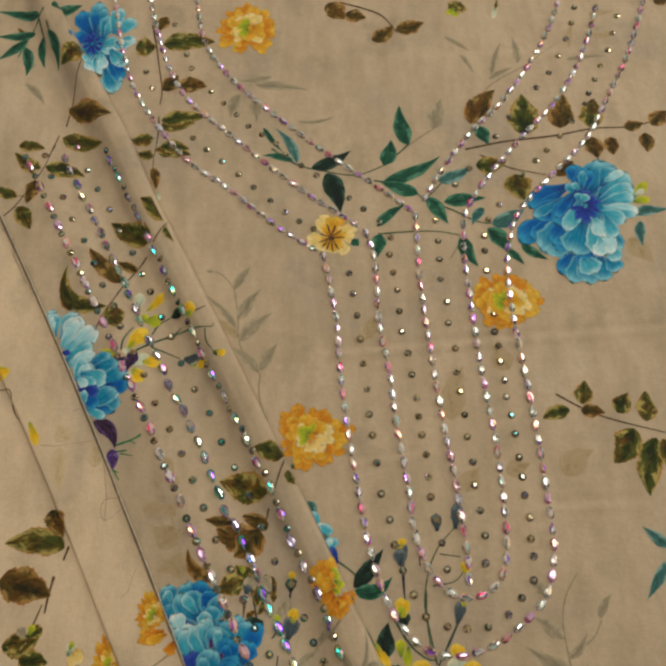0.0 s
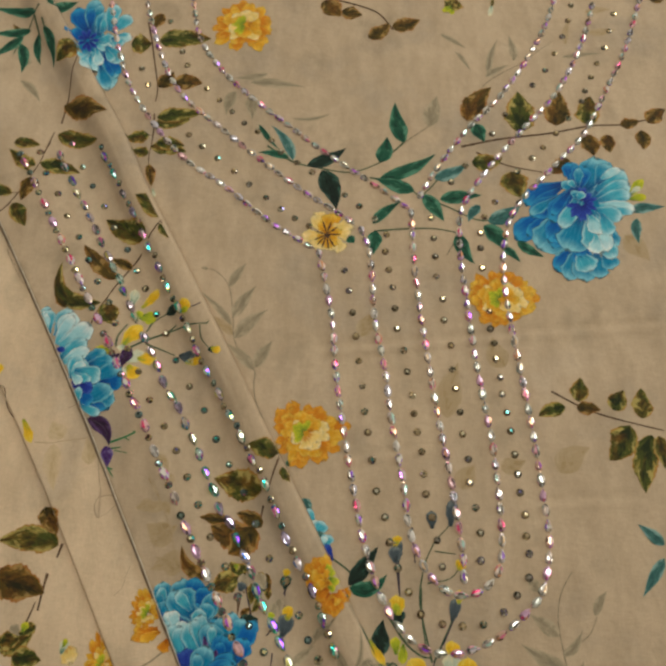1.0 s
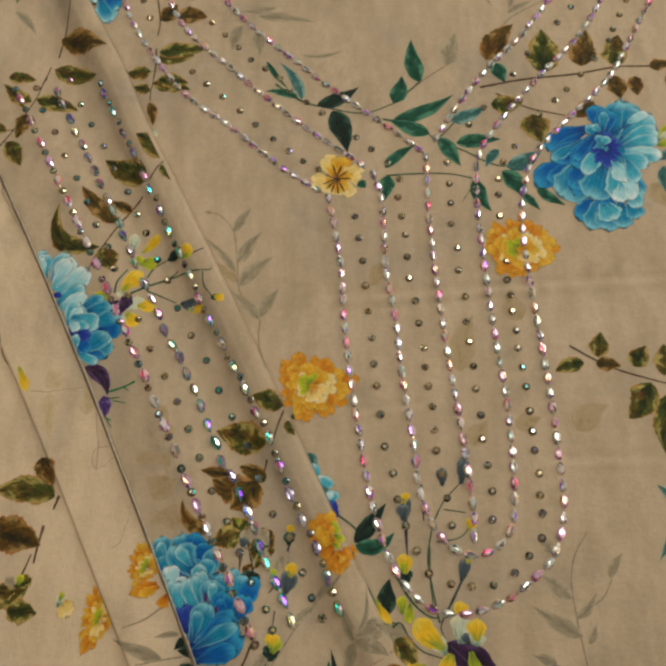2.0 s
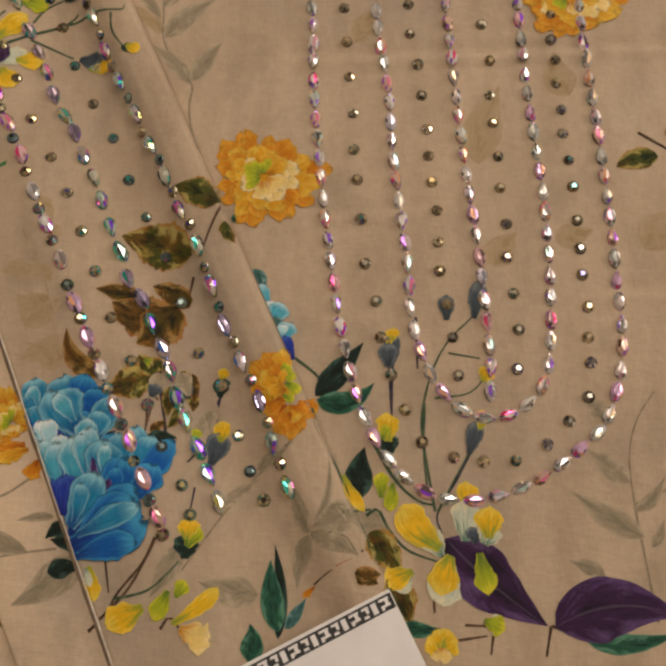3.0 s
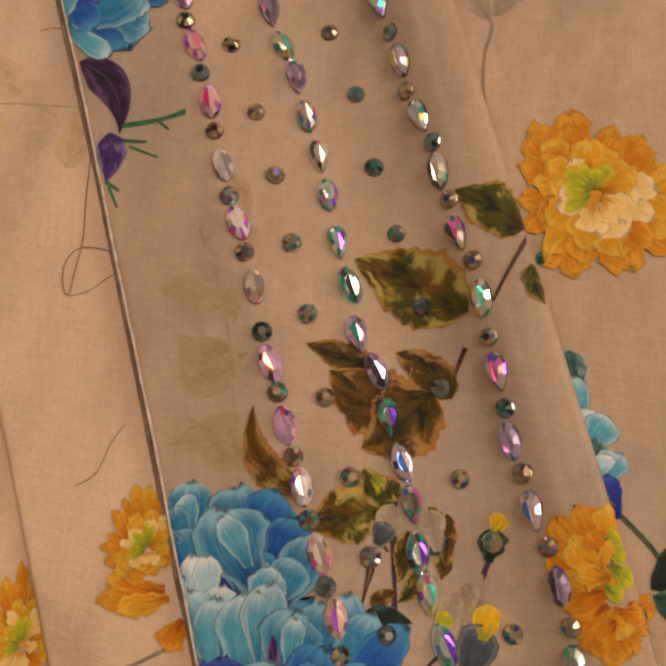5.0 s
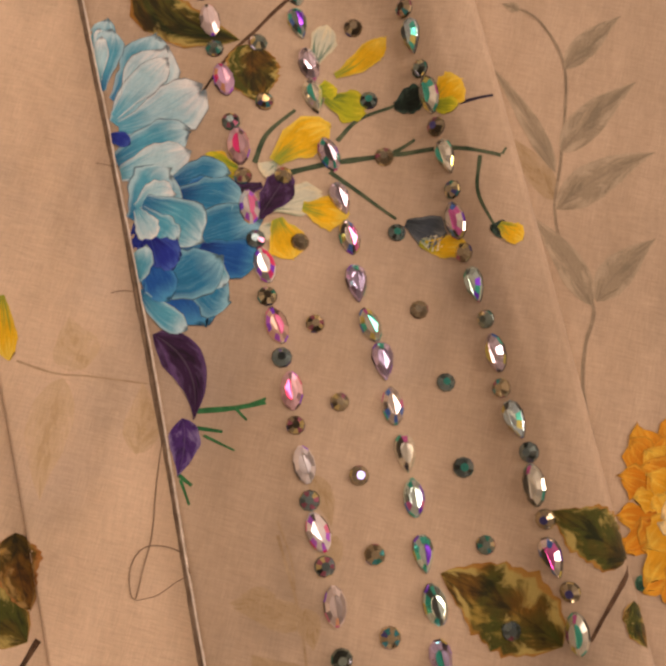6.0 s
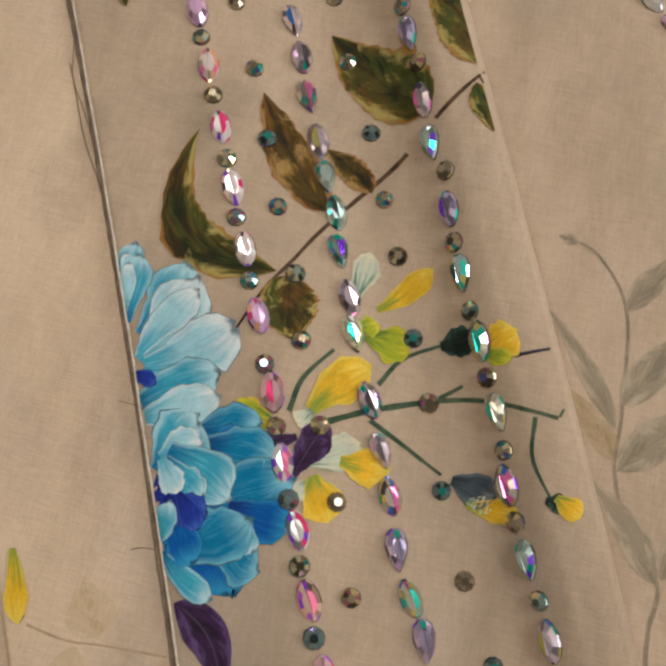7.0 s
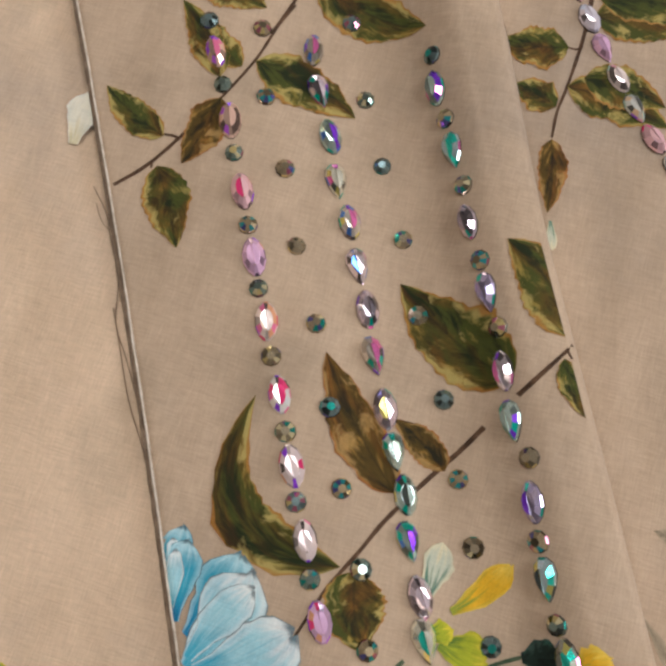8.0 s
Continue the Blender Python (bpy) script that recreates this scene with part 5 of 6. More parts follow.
bloom(flower(8.4, 82.3, 3, "gold", "printed pale yellow pansy"), None,
      ("cream", 8.4, 82.3, -1.5, 100.6, 13.6),
      ("gold", 8.4, 82.3, 14.5, 101.0, 13.0),
      ("cream", 8.4, 82.3, 27.2, 86, 14.5),
      ("cream", 8.4, 82.3, 14.8, 67.3, 14.5),
      ("cream", 8.4, 82.3, -9.5, 80.6, 14.0),
      ("cream", 8.4, 82.3, 0.5, 70.5, 12.0),
      ("gold", 8.4, 82.3, 3.8, 94, 6.8),
      ("gold", 8.4, 82.3, 16.1, 75, 8.8),
      ("gold", 8.4, 82.3, 18.5, 86.5, 8.1),
      ("gold", 8.4, 82.3, 1.5, 76.9, 8.8),
      ("gold", 8.4, 82.3, 11.4, 70.7, 8.1),
      ("bark", 8.4, 82.3, -1, 78, 1.3),
      ("bark", 8.4, 82.3, 1.2, 73.7, 1.3),
      ("bark", 8.4, 82.3, 4.6, 70.8, 1.3),
      ("bark", 8.4, 82.3, 9.5, 69.3, 1.3),
      ("bark", 8.4, 82.3, 13.9, 71.4, 1.3),
      ("bark", 8.4, 82.3, 18.4, 82.1, 1.3),
      ("bark", 8.4, 82.3, 16.6, 88.7, 1.3),
      ("bark", 8.4, 82.3, 11.7, 93.2, 1.3),
      ("bark", 8.4, 82.3, 5.4, 94, 1.3),
      ("bark", 8.4, 82.3, -0.3, 85.3, 1.3),
      ("bark", 6.5, 82.3, 10.9, 81.5, 3.4))

# ---- printed blue flowers ----
bloom(flower(198.3, 106.7, 8.0, "navy", "large printed blue peony"), None,
      ("blue", 205.7, 124.9, 191.5, 87.5, 32.0),
      ("blue", 214.8, 120.9, 211.1, 85.5, 25.6),
      ("blue_deep", 196.1, 102.2, 195.2, 62.3, 28.8),
      ("blue", 185.2, 80.3, 177.7, 59.0, 15.5),
      ("blue_deep", 188.0, 125.1, 158.3, 105.7, 19.1),
      ("blue_deep", 178.9, 104.3, 146.3, 76.4, 18.6),
      ("blue_deep", 184.9, 113.7, 160.9, 95.2, 16.0),
      ("blue", 183.2, 100.5, 162.4, 67.7, 27.3),
      ("blue_deep", 189.2, 109.8, 170.3, 73.3, 16.6),
      ("blue_deep", 196.0, 125.0, 194.9, 145.3, 15.4),
      ("blue", 202.3, 119.2, 216.4, 149.0, 29.5),
      ("blue_deep", 199.1, 119.2, 206.2, 142.0, 16.6),
      ("blue", 197.1, 121.1, 189.3, 128.1, 11.5),
      ("blue_pale", 212.0, 119.0, 235.1, 138.5, 18.5),
      ("blue", 213.8, 124.8, 224.7, 143.3, 12.8),
      ("blue_white", 217.4, 129.4, 233.2, 139.3, 7.0),
      ("blue_pale", 212.1, 113.3, 238.6, 124.5, 14.1),
      ("blue_pale", 211.5, 109.6, 238.4, 115.3, 11.5),
      ("blue_white", 212.5, 105.8, 238.7, 101.8, 13.6),
      ("blue_pale", 208.2, 102.1, 227.8, 93.7, 13.4),
      ("blue", 211.9, 91.0, 218.9, 69.2, 12.8),
      ("blue_deep", 192.7, 73.0, 172.9, 50.3, 14.9),
      ("blue", 191.6, 69.5, 180.2, 42.3, 14.3),
      ("blue", 196.9, 67.6, 193.2, 41.5, 17.4),
      ("blue", 204.1, 65.8, 203.9, 44.1, 14.3),
      ("blue", 209.7, 65.7, 214.9, 51.6, 13.0),
      ("blue_pale", 209.3, 80.0, 215.5, 59.3, 12.4),
      ("blue_deep", 195.7, 76.6, 188.9, 54.7, 14.3),
      ("blue_pale", 192.3, 65.9, 198.6, 49.7, 17.4),
      ("blue_deep", 194.2, 74.8, 192.3, 61.7, 9.3),
      ("blue", 196.0, 96.7, 183.0, 66.0, 23.6),
      ("blue_deep", 196.1, 121.1, 174.9, 90.6, 15.8),
      ("blue_pale", 196.1, 113.5, 181.2, 85.8, 12.2),
      ("blue_pale", 205.7, 98.4, 207.1, 65.0, 23.0),
      ("blue_white", 204.2, 96.6, 207.4, 80.1, 13.4),
      ("blue_white", 206.1, 79.4, 201.4, 64.4, 10.5),
      ("blue_pale", 213.0, 98.3, 218.1, 79.9, 11.5),
      ("navy", 198.9, 109.5, 196.8, 117.7, 3.5),
      ("navy", 199.5, 109.7, 200.3, 122.5, 3.5),
      ("navy", 200.1, 109.6, 203.7, 122.2, 3.5),
      ("navy", 200.7, 109.3, 207.2, 116.9, 3.5),
      ("navy", 201.1, 108.8, 208.2, 116.6, 3.5),
      ("navy", 201.3, 108.2, 211.5, 112.0, 3.5),
      ("navy", 201.3, 107.5, 208.9, 106.8, 3.5),
      ("navy", 201.1, 106.7, 210.1, 101.8, 3.5),
      ("navy", 200.7, 106.1, 205.6, 97.3, 3.5),
      ("navy", 200.2, 105.6, 204.7, 96.8, 3.5),
      ("navy", 199.6, 105.3, 199.7, 91.7, 3.5),
      ("navy", 199.0, 105.2, 196.4, 91.2, 3.4),
      ("navy", 198.4, 105.4, 194.1, 95.7, 3.5),
      ("navy", 197.9, 105.8, 189.7, 95.0, 3.5),
      ("navy", 197.6, 106.3, 189.9, 99.0, 3.5),
      ("navy", 197.4, 107.0, 187.1, 104.6, 3.5),
      ("blue", 197.8, 109.7, 195.9, 119.2, 7.7),
      ("blue_pale", 196.6, 110.5, 201.5, 118.0, 6.4), folds=0.45)
bloom(flower(-187.7, 270.7, 8.0, "navy", "printed blue peony beside the fold"), None,
      ("blue", -187.0, 286.5, -174.3, 249.6, 21.0),
      ("blue_pale", -181.4, 267.9, -163.9, 268.6, 19.6),
      ("blue", -193.5, 281.9, -186.4, 249.8, 15.4),
      ("blue_deep", -189.0, 272.6, -203.2, 282.9, 16.1),
      ("blue_deep", -187.3, 279.5, -199.7, 307.6, 18.2),
      ("blue", -185.1, 279.5, -186.3, 317.1, 16.1),
      ("blue", -179.8, 276.2, -175.4, 302.5, 14.7),
      ("blue_pale", -170.4, 280.7, -168.3, 311.1, 13.0),
      ("blue_pale", -168.5, 279.3, -155.6, 298.5, 12.6),
      ("blue_white", -166.2, 274.6, -151.4, 274.0, 10.5),
      ("blue_pale", -168.2, 273.2, -157.6, 264.9, 9.8),
      ("blue_pale", -183.1, 261.0, -186.6, 241.7, 14.7),
      ("blue_white", -181.5, 258.7, -180.9, 233.7, 14.0),
      ("blue_pale", -175.2, 258.7, -167.0, 218.7, 16.1),
      ("blue", -173.4, 258.6, -160.0, 230.8, 14.0),
      ("blue_pale", -172.2, 264.1, -159.2, 245.0, 12.6),
      ("blue", -175.2, 245.2, -164.4, 220.4, 9.5),
      ("blue_white", -178.8, 259.6, -174.4, 244.3, 9.1),
      ("navy", -186.3, 270.7, -178.5, 270.6, 3.6),
      ("navy", -186.5, 269.5, -179.9, 262.6, 3.6),
      ("navy", -187.3, 268.9, -184.8, 258.5, 3.5),
      ("navy", -188.2, 269.1, -191.1, 260.1, 3.5),
      ("navy", -189.0, 270.1, -195.9, 266.6, 3.5),
      ("navy", -189.1, 271.4, -196.8, 275.2, 3.6),
      ("navy", -188.6, 272.3, -193.4, 281.7, 3.5),
      ("navy", -187.6, 272.5, -187.3, 283.0, 3.5),
      ("navy", -186.7, 271.8, -181.4, 278.5, 3.5), folds=0.3)
bloom(flower(-160.9, -36.3, 6.3, "navy", "printed blue peony cut off by the hem", "+hem"), "+hem",
      ("blue_pale", -184.8, 8.2, -188.4, 25.1, 7.9),
      ("blue_pale", -179.1, 1.6, -172.8, 22.9, 13.4),
      ("blue_pale", -183.4, 3.9, -186, 22.1, 9),
      ("blue_white", -177, -4.7, -169.8, 19.8, 14.4),
      ("blue_white", -175.6, -5.5, -155.6, 10.2, 15.4),
      ("blue_white", -177.7, -2.6, -167.7, 16.2, 8.9),
      ("blue_pale", -175, -16.2, -156.2, -3, 13),
      ("blue_white", -172.9, -18.9, -154.6, -7.6, 10.8),
      ("blue", -157.9, -18.4, -142.2, -12.5, 11.7),
      ("blue_deep", -156.6, -22.4, -143.3, -15.5, 9.5),
      ("blue", -154.9, -20.8, -136.8, -19.1, 12.7),
      ("blue", -151.6, -34.8, -131.6, -21.9, 12.4),
      ("blue_deep", -144.6, -32.8, -128.7, -33.6, 10.3),
      ("blue_pale", -164.2, -29.8, -158, -14.6, 14.8),
      ("blue_white", -164.1, -26.6, -154.9, -20.8, 11.7),
      ("blue_pale", -162.8, -24, -144.7, -30.8, 12.8),
      ("blue_pale", -163.1, -26.3, -151, -33.1, 8.5),
      ("blue_white", -164.1, -26.6, -156.9, -33.6, 6.4),
      ("blue_deep", -157.6, -36.5, -138, -52.5, 15.6),
      ("blue", -144.2, -41, -133.1, -45.1, 11.2),
      ("blue_pale", -144.1, -37.9, -135.4, -41.7, 7.2),
      ("blue", -156.5, -46.5, -138.9, -33.9, 13.3),
      ("blue_pale", -157.2, -47.8, -142, -55.1, 6.1),
      ("blue_deep", -158.9, -35.8, -148.4, -48.3, 9.4),
      ("navy", -160.3, -35.1, -148.8, -36.6, 8.3),
      ("navy", -157.5, -33.3, -149.9, -40.1, 6.3),
      ("navy", -178.9, -8.2, -171, -9.3, 4),
      ("blue_pale", -160.7, -48.9, -158.9, -35.8, 6.1), folds=0.25)
bloom(flower(-73.1, -207.6, 7.6, "navy", "printed blue peony by the sleeve hem", "+hem"), "+hem",
      ("blue_deep", -82.7, -198.2, -78.2, -169.9, 29.7),
      ("blue_deep", -69.9, -224, -58.6, -184.6, 32.7),
      ("blue", -89.7, -175.1, -93.9, -162.3, 11.9),
      ("blue", -77.4, -174.4, -82.1, -160.8, 13.2),
      ("blue_deep", -74.4, -178, -72.3, -160.5, 13.6),
      ("blue", -90.5, -176.9, -98.2, -169.9, 8.4),
      ("blue", -85.9, -185.3, -96.3, -173.7, 11.2),
      ("blue_deep", -70.9, -178.6, -67.1, -165.4, 10.1),
      ("navy", -74.2, -184.7, -81, -176.1, 14.5),
      ("blue_deep", -74.9, -187.1, -74.8, -175.7, 13.4),
      ("blue", -72.3, -183.3, -85.1, -166.6, 17.5),
      ("blue_pale", -75.3, -179.2, -85.2, -169.2, 6.8),
      ("blue", -66, -186.9, -61.9, -168.7, 10.7),
      ("blue", -68.4, -186.1, -64.9, -174.8, 9.4),
      ("blue_pale", -73.4, -189.1, -68.5, -178.2, 9.3),
      ("blue_white", -81.9, -191.4, -89.3, -179.2, 10.2),
      ("blue_white", -82.1, -190.4, -85.6, -178.5, 6.7),
      ("blue_white", -80.1, -194.5, -80.5, -184.5, 8.4),
      ("blue_pale", -78.2, -204.1, -88.4, -186.8, 11.3),
      ("blue_pale", -74.9, -206.8, -81.3, -187.5, 13),
      ("blue_pale", -70.1, -206.1, -75.3, -184.9, 15.2),
      ("blue_pale", -66.7, -201.3, -69.3, -181.5, 10.9),
      ("blue", -47.5, -198.4, -51.1, -180.4, 10.9),
      ("blue", -48.4, -199.6, -44.5, -183.5, 10.4),
      ("blue_deep", -50.1, -208.4, -35.6, -185.2, 11.1),
      ("blue", -53, -198.1, -56.6, -183.5, 11.3),
      ("blue", -59.5, -204.5, -61.4, -186.7, 15.1),
      ("blue_pale", -61.5, -199.4, -62, -187.9, 5.4),
      ("blue_deep", -48.9, -209.3, -42.1, -194.8, 11.8),
      ("blue_deep", -55, -211.3, -53.9, -192.8, 13.9),
      ("navy", -75.9, -215.5, -76.8, -200.1, 10.7),
      ("navy", -78.5, -213.9, -81.1, -201.8, 3.2),
      ("navy", -75.8, -213.6, -76.1, -199.4, 3.2),
      ("navy", -73.5, -214.1, -71.7, -200.9, 3.4),
      ("violet", -72.4, -213.9, -69.9, -201.7, 3),
      ("violet", -61.4, -209.1, -66.4, -193, 2.8),
      ("violet", -60, -211, -59, -201.2, 3.6),
      ("violet", -59.4, -211.1, -61.8, -202.7, 2.6),
      ("blue_deep", -68.2, -216.4, -47.4, -205.3, 11.7),
      ("blue", -72.4, -219.7, -64.6, -198.2, 14),
      ("blue", -71.1, -217.9, -69.7, -202.8, 6.4),
      ("blue_deep", -70.4, -227.2, -46.8, -209, 19.9),
      ("blue_deep", -71.1, -226.3, -44, -215.9, 20),
      ("blue_deep", -69.2, -230.6, -46.2, -225.1, 10.4), folds=0.12)

# ---- dark printed seeds by the hem ----
leaf("dark", -74, -218.9, -82.2, -224.4, 5.9, 0, "-hem")
leaf("dark", -79.9, -236.5, -66.9, -234, 7.9, 0, "-hem")
leaf("olive", -102.9, -238, -94.1, -257.4, 9.9, 0, "-under")
leaf("dark", -65.3, -222.4, -80.3, -224.4, 9, 0, "-hem")

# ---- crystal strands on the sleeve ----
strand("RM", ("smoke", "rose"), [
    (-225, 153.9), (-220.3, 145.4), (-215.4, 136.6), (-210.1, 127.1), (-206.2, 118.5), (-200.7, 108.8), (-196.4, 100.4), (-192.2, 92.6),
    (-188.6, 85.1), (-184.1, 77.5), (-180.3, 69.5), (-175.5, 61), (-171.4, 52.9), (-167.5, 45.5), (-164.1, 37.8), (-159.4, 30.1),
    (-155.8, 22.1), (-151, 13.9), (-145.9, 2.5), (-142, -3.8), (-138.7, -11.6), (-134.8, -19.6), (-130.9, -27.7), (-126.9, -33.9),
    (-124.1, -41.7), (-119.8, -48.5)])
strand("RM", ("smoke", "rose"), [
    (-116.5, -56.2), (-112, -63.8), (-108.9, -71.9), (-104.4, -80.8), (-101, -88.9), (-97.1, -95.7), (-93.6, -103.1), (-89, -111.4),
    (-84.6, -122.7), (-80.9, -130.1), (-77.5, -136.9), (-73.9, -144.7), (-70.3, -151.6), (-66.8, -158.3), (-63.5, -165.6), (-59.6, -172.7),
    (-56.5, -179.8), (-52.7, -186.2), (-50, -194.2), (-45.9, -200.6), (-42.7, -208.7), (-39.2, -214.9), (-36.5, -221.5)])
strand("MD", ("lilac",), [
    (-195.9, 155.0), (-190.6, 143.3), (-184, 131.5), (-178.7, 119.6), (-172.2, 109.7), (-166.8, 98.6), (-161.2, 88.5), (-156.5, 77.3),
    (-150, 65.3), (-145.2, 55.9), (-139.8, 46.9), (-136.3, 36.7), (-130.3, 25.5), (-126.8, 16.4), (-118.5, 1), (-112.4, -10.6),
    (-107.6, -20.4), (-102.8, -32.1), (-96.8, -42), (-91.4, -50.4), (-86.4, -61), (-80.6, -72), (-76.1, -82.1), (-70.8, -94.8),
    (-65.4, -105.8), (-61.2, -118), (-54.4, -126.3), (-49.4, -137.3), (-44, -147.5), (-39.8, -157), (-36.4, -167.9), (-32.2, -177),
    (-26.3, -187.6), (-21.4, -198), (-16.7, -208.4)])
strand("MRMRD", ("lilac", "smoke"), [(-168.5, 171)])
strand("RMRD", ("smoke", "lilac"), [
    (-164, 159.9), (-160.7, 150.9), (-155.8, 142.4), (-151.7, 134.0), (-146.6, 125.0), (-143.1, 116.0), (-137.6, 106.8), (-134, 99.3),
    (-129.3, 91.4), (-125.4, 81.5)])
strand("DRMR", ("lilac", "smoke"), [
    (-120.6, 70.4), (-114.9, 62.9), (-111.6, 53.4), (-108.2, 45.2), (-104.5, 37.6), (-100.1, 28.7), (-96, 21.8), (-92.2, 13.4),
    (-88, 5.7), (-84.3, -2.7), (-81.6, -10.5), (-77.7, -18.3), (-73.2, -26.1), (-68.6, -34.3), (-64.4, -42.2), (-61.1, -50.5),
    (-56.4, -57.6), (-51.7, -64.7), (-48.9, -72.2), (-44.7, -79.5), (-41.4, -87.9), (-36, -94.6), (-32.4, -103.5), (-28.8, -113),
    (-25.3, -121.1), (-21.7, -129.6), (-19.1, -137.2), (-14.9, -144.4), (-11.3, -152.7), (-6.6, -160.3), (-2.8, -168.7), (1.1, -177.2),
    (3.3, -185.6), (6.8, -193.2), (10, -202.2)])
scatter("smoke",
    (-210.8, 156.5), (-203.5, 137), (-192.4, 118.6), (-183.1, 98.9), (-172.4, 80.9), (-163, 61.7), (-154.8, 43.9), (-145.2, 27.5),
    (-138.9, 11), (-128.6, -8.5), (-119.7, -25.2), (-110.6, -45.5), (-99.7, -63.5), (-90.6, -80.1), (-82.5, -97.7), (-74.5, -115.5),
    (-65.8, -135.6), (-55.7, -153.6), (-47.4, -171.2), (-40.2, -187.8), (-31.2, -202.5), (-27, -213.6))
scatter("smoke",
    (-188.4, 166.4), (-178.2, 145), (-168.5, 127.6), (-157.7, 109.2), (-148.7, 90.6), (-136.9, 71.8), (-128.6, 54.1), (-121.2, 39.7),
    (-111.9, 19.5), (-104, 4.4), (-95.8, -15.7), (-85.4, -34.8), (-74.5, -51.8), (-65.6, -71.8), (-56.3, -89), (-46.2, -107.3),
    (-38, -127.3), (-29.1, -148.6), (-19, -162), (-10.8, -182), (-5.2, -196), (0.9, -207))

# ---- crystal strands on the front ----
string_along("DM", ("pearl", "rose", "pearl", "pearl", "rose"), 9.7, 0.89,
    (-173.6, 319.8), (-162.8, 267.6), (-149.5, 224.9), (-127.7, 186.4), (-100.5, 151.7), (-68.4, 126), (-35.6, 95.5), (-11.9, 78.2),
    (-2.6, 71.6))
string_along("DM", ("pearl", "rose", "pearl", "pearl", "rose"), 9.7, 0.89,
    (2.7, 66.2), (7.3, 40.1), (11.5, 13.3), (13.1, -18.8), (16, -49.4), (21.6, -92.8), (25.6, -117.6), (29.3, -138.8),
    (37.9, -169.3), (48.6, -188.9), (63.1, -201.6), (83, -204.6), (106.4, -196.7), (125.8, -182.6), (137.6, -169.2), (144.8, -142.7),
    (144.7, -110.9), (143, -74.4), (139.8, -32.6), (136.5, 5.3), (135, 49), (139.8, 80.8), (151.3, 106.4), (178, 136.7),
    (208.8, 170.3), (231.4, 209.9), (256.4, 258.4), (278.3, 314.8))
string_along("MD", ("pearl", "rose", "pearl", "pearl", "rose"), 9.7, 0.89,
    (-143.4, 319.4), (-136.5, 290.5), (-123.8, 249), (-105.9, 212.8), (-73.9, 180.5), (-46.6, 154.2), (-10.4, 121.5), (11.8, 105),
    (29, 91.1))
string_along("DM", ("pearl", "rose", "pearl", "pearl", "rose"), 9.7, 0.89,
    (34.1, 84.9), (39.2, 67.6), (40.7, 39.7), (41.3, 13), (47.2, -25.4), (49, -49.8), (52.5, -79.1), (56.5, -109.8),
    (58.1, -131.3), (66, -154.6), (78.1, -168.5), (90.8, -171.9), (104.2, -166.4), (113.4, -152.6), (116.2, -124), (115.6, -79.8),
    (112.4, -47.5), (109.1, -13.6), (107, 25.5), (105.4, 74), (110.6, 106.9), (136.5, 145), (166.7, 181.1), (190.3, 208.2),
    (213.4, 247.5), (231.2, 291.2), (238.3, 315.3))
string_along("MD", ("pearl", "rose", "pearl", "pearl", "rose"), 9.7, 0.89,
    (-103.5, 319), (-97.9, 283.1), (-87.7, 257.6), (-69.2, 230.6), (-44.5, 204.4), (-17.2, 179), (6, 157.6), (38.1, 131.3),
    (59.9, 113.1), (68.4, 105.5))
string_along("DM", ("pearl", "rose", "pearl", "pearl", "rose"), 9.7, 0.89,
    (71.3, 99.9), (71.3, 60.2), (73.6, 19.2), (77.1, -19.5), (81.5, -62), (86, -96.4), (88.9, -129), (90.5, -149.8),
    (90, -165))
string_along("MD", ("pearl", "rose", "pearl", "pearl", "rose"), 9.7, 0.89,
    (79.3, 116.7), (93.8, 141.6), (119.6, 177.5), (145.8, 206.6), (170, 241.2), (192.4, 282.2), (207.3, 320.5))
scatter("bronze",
    (20.9, 52.6), (23.5, 36), (26, 18.7), (27.7, 0.6), (29.4, -17.6), (31.5, -36.1), (32.4, -54.2), (34, -68.7),
    (36.2, -87.4), (38.3, -107.7), (43.2, -124.1), (45.4, -139.7), (50, -155.4), (55.9, -169.6), (62.5, -182.4), (75.2, -188.1),
    (87, -189.4), (99.5, -188.7), (112.3, -181.8), (121.5, -172.2), (129.8, -162), (131.6, -147.6), (130.9, -137), (131.8, -123.6),
    (130, -109.5), (129.8, -97.6), (129.2, -84.6), (128.3, -68.7), (127.1, -55.9), (125.2, -42.7), (125.1, -30.8), (123.4, -17.3),
    (123.2, -5.8), (121.7, 5.4), (122.1, 18.7), (120.1, 53.3), (120.4, 70), (121.2, 82.4))
scatter("bronze",
    (52.3, 81.7), (50.7, 67.5), (52.8, 52.7), (55.1, 38.4), (55.8, 21.8), (56.7, 5.9), (60.3, -10.5), (62.1, -26.2),
    (64.5, -43), (65.1, -56), (66.6, -68.7), (68.8, -82.2), (69.2, -96.9), (69.9, -110.1), (72.8, -124.8), (75, -139),
    (77.2, -154.9))
scatter("bronze",
    (86.8, 78.6), (87, 63.3), (86.6, 47), (90.1, 28.8), (89.6, 12.4), (93.2, -7.2), (92.9, -24.6), (94.1, -38.7),
    (95.9, -55.2), (96.5, -70.4), (98.7, -87.4), (98.3, -102.9), (100.8, -119), (102.3, -134.7), (101.3, -151.4))
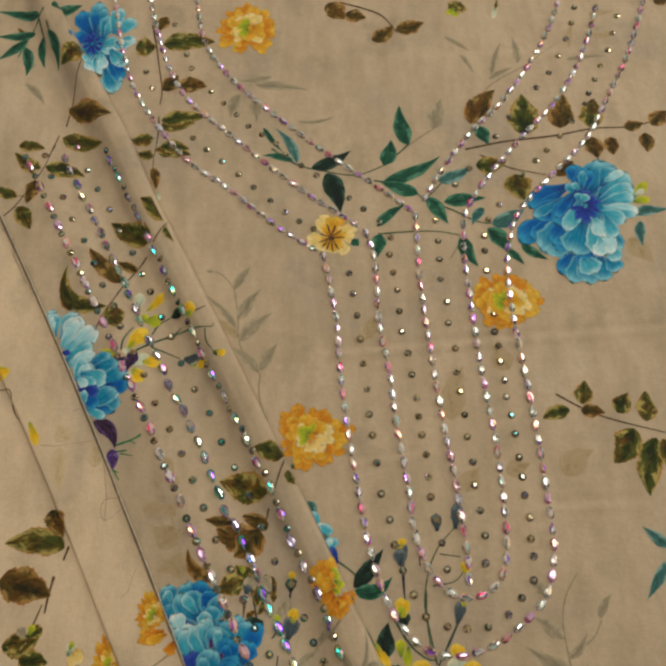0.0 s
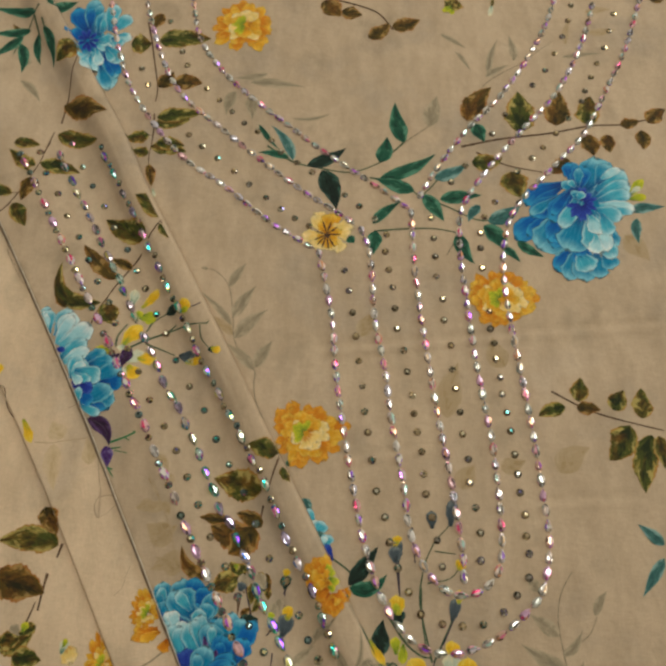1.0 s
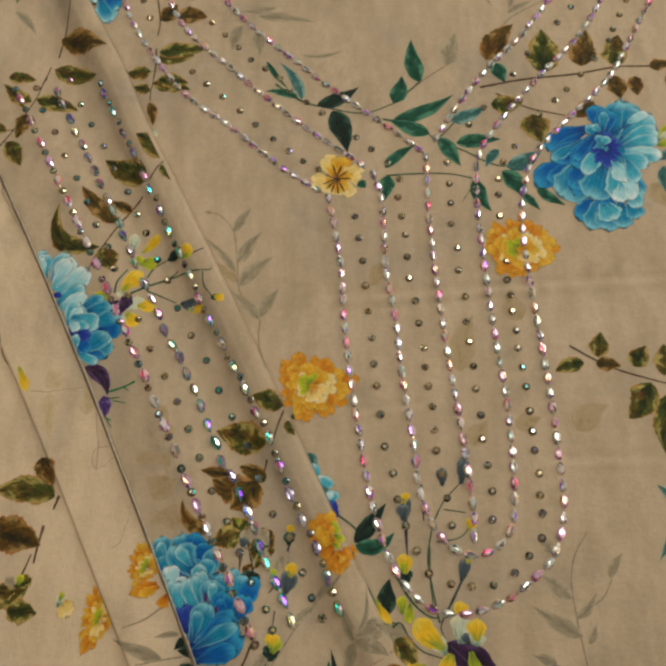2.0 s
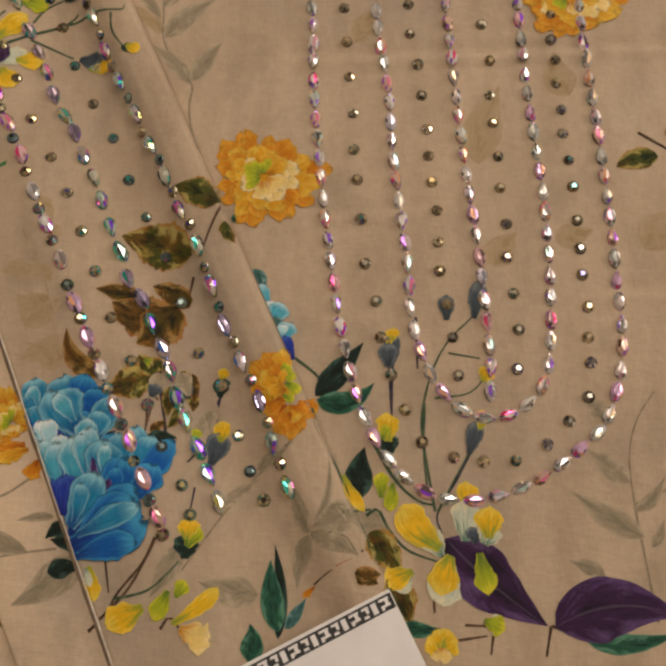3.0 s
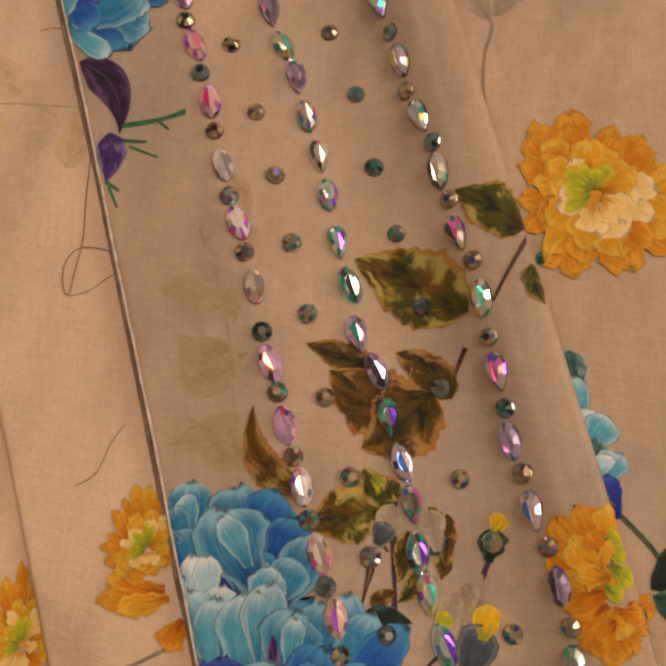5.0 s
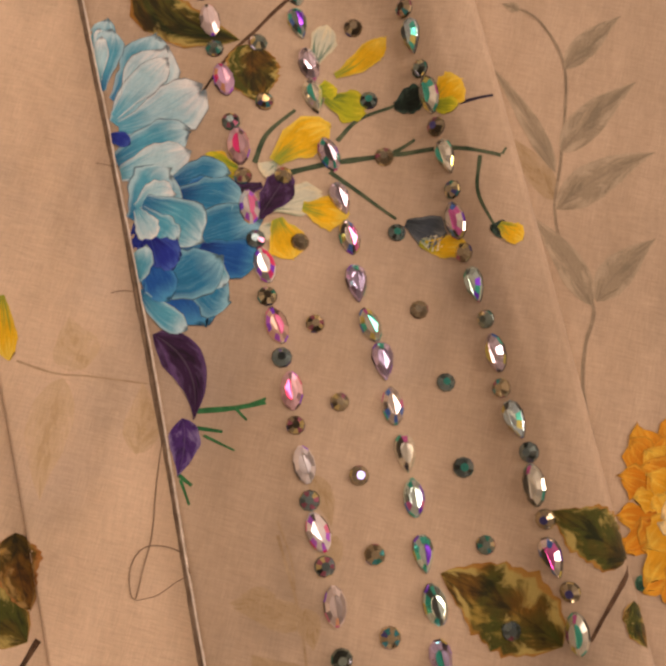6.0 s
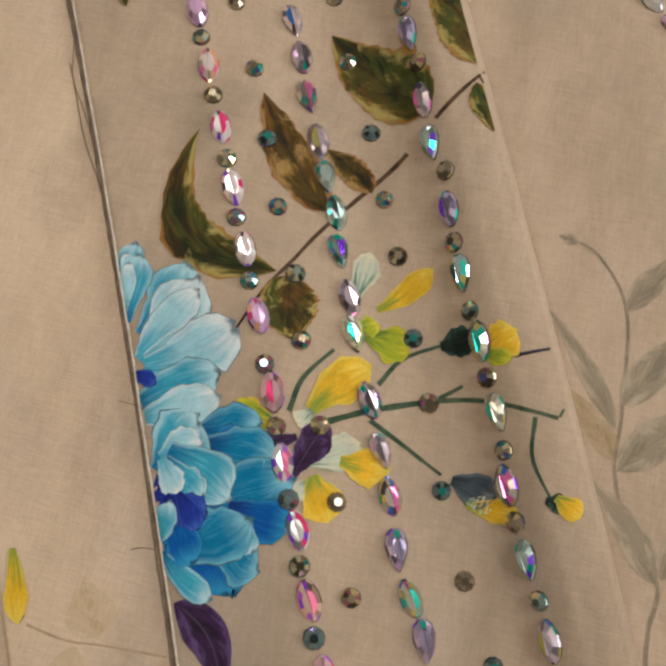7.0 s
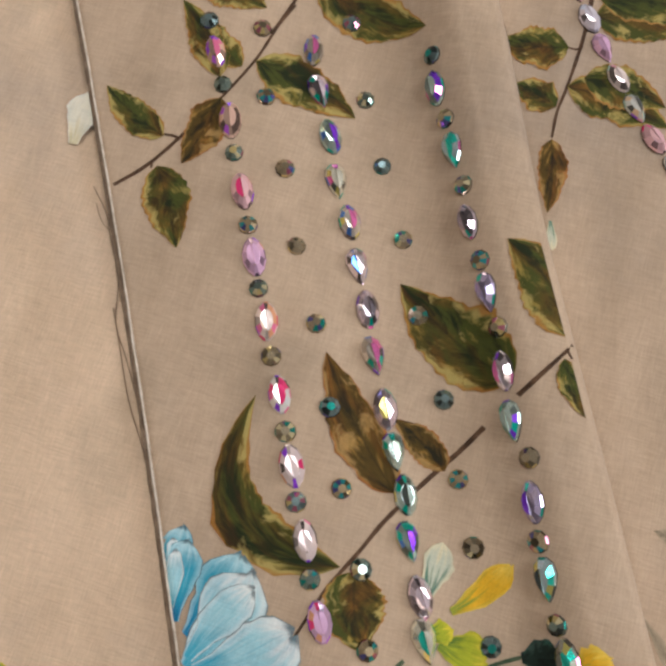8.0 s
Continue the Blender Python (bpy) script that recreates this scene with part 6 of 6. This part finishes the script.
scatter("bronze",
    (-140.5, 240.2), (-134, 223.5), (-98.5, 173.8), (-87.3, 162.7), (-75, 151.4), (-61.8, 139.4), (-50.1, 127.3), (-36.9, 114.9),
    (-25.6, 104.7), (-15.1, 96.4), (-4.7, 89.7), (-120.8, 291.3), (-108.7, 257.8), (-103.7, 243.4), (-86.8, 219), (-76.1, 207.7),
    (-65.5, 196.2), (-55.7, 184.8), (-44.8, 176.4), (-33.7, 168.2), (-26.3, 156.8), (-13.7, 146.7), (-2.3, 137.6), (22.2, 116.6),
    (32.9, 106.6), (44.2, 95.4))
scatter("bronze",
    (217.9, 306.7), (213, 289.1), (206.1, 271.8), (196.9, 253.1), (187.5, 235.7), (175.3, 220.5), (150.4, 191.3), (138.1, 172.4),
    (115, 142.5), (103.2, 127.9), (86, 96), (252.6, 296.7), (246, 277.9), (238.8, 258.5), (230.9, 242.8), (223.9, 228.7),
    (217.1, 214.4), (212.8, 203.7), (200, 186.9), (188.4, 172.6), (176.8, 159.3), (167.1, 149.5), (154.6, 137), (134.7, 109.6),
    (125.6, 96.7))

def thread(radius, *pts):
    data = bpy.data.curves.new("loose_thread", "CURVE")
    data.dimensions, data.bevel_depth, data.bevel_resolution = "3D", radius * MM, 1
    fine = curve(pts, 1.5)
    spline = data.splines.new("POLY")
    spline.points.add(len(fine) - 1)
    for p, (x, y, _, _) in zip(spline.points, fine):
        p.co = (x * MM, y * MM, (max(top_z(x, y), top_z(x + 1, y)) + radius + 0.1) * MM, 1)
    data.materials.append(THREAD)
    return tagged(new("loose_thread", data), "thin frayed brown thread lying on the cloth", "thread", "threads along the hem")


# ---- loose threads along the hem ----
thread(0.14,
    (-141.5, -82.2), (-139.7, -94.1), (-137.3, -106.3), (-137.1, -114.8), (-137, -122.7), (-139.5, -119), (-140.2, -114.2), (-138.3, -110),
    (-133.7, -108.5), (-128.7, -109.1), (-125, -113.1))
thread(0.1,
    (-137, -122.7), (-132.1, -120.2), (-128.3, -116), (-124.8, -113))
thread(0.1,
    (-114.1, -152.2), (-116.2, -157.3), (-118, -165.2), (-122.6, -169.4))
thread(0.12,
    (-240.7, 100.9), (-235, 95), (-231.2, 88.6), (-225.2, 78.3), (-221.8, 67.4), (-215.7, 58.8), (-208.6, 48.6))
thread(0.1,
    (-238.3, 96.6), (-235.3, 92.4), (-231.8, 90.3))
thread(0.12,
    (-223.9, 70.9), (-220.5, 65), (-212.1, 50), (-205, 40.2), (-198.2, 29.5))
thread(0.1,
    (-180, -15.8), (-175.5, -15.6), (-169.9, -16.9))
thread(0.1,
    (-165.3, -49.6), (-162.4, -48.2), (-158.3, -47.9))

# ---- paper tag ----
TAG = pose(49.5 * MM, -238.2 * MM, 0, 0, 0, 28.1)


def tag_box(name, x0, x1, y0, y1, z0, z1, material, parent=None, label=""):
    bm = bmesh.new()
    bmesh.ops.create_cube(bm, size=1)
    for v in bm.verts:
        v.co = (((x0 + x1) / 2 + v.co.x * (x1 - x0)) * MM, ((y0 + y1) / 2 + v.co.y * (y1 - y0)) * MM, ((z0 + z1) / 2 + v.co.z * (z1 - z0)) * MM)
    return part(name, bm, material, parent, label)


paper_tag = tagged(tag_box("paper_tag", -78, 0, -50, 0, 0, 0.4, PAPER), "white paper tag with a black key border lying on the cloth", "paper tag")
paper_tag.matrix_world = TAG @ pose(0, 0, (max(top_z(TAG.translation.x * 1000 - k, TAG.translation.y * 1000 - j) for k in range(-10, 80, 6) for j in range(0, 60, 6)) + 0.3) * MM)
tag_box("border_band", -77.6, -0.4, -6.8, -1.2, 0.4, 0.46, BLACK, paper_tag, "black printed band")
for k in range(6):
    x = -1.0 - 12.3 * k
    for x0, x1, y0, y1 in ((x - 4.6, x - 0.8, -2.9, -2.0), (x - 2.6, x - 1.2, -4.4, -2.9), (x - 4.6, x - 0.8, -5.3, -4.4), (x - 4.6, x - 3.5, -6.1, -5.3), (x - 8.0, x - 6.0, -6.0, -2.0), (x - 11.8, x - 9.0, -2.9, -2.0), (x - 10.4, x - 9.2, -4.4, -2.9), (x - 11.8, x - 9.8, -6.0, -5.0)):
        if x0 > -77:
            tag_box("key_bar", x0, x1, y0, y1, 0.46, 0.5, PAPER, paper_tag)
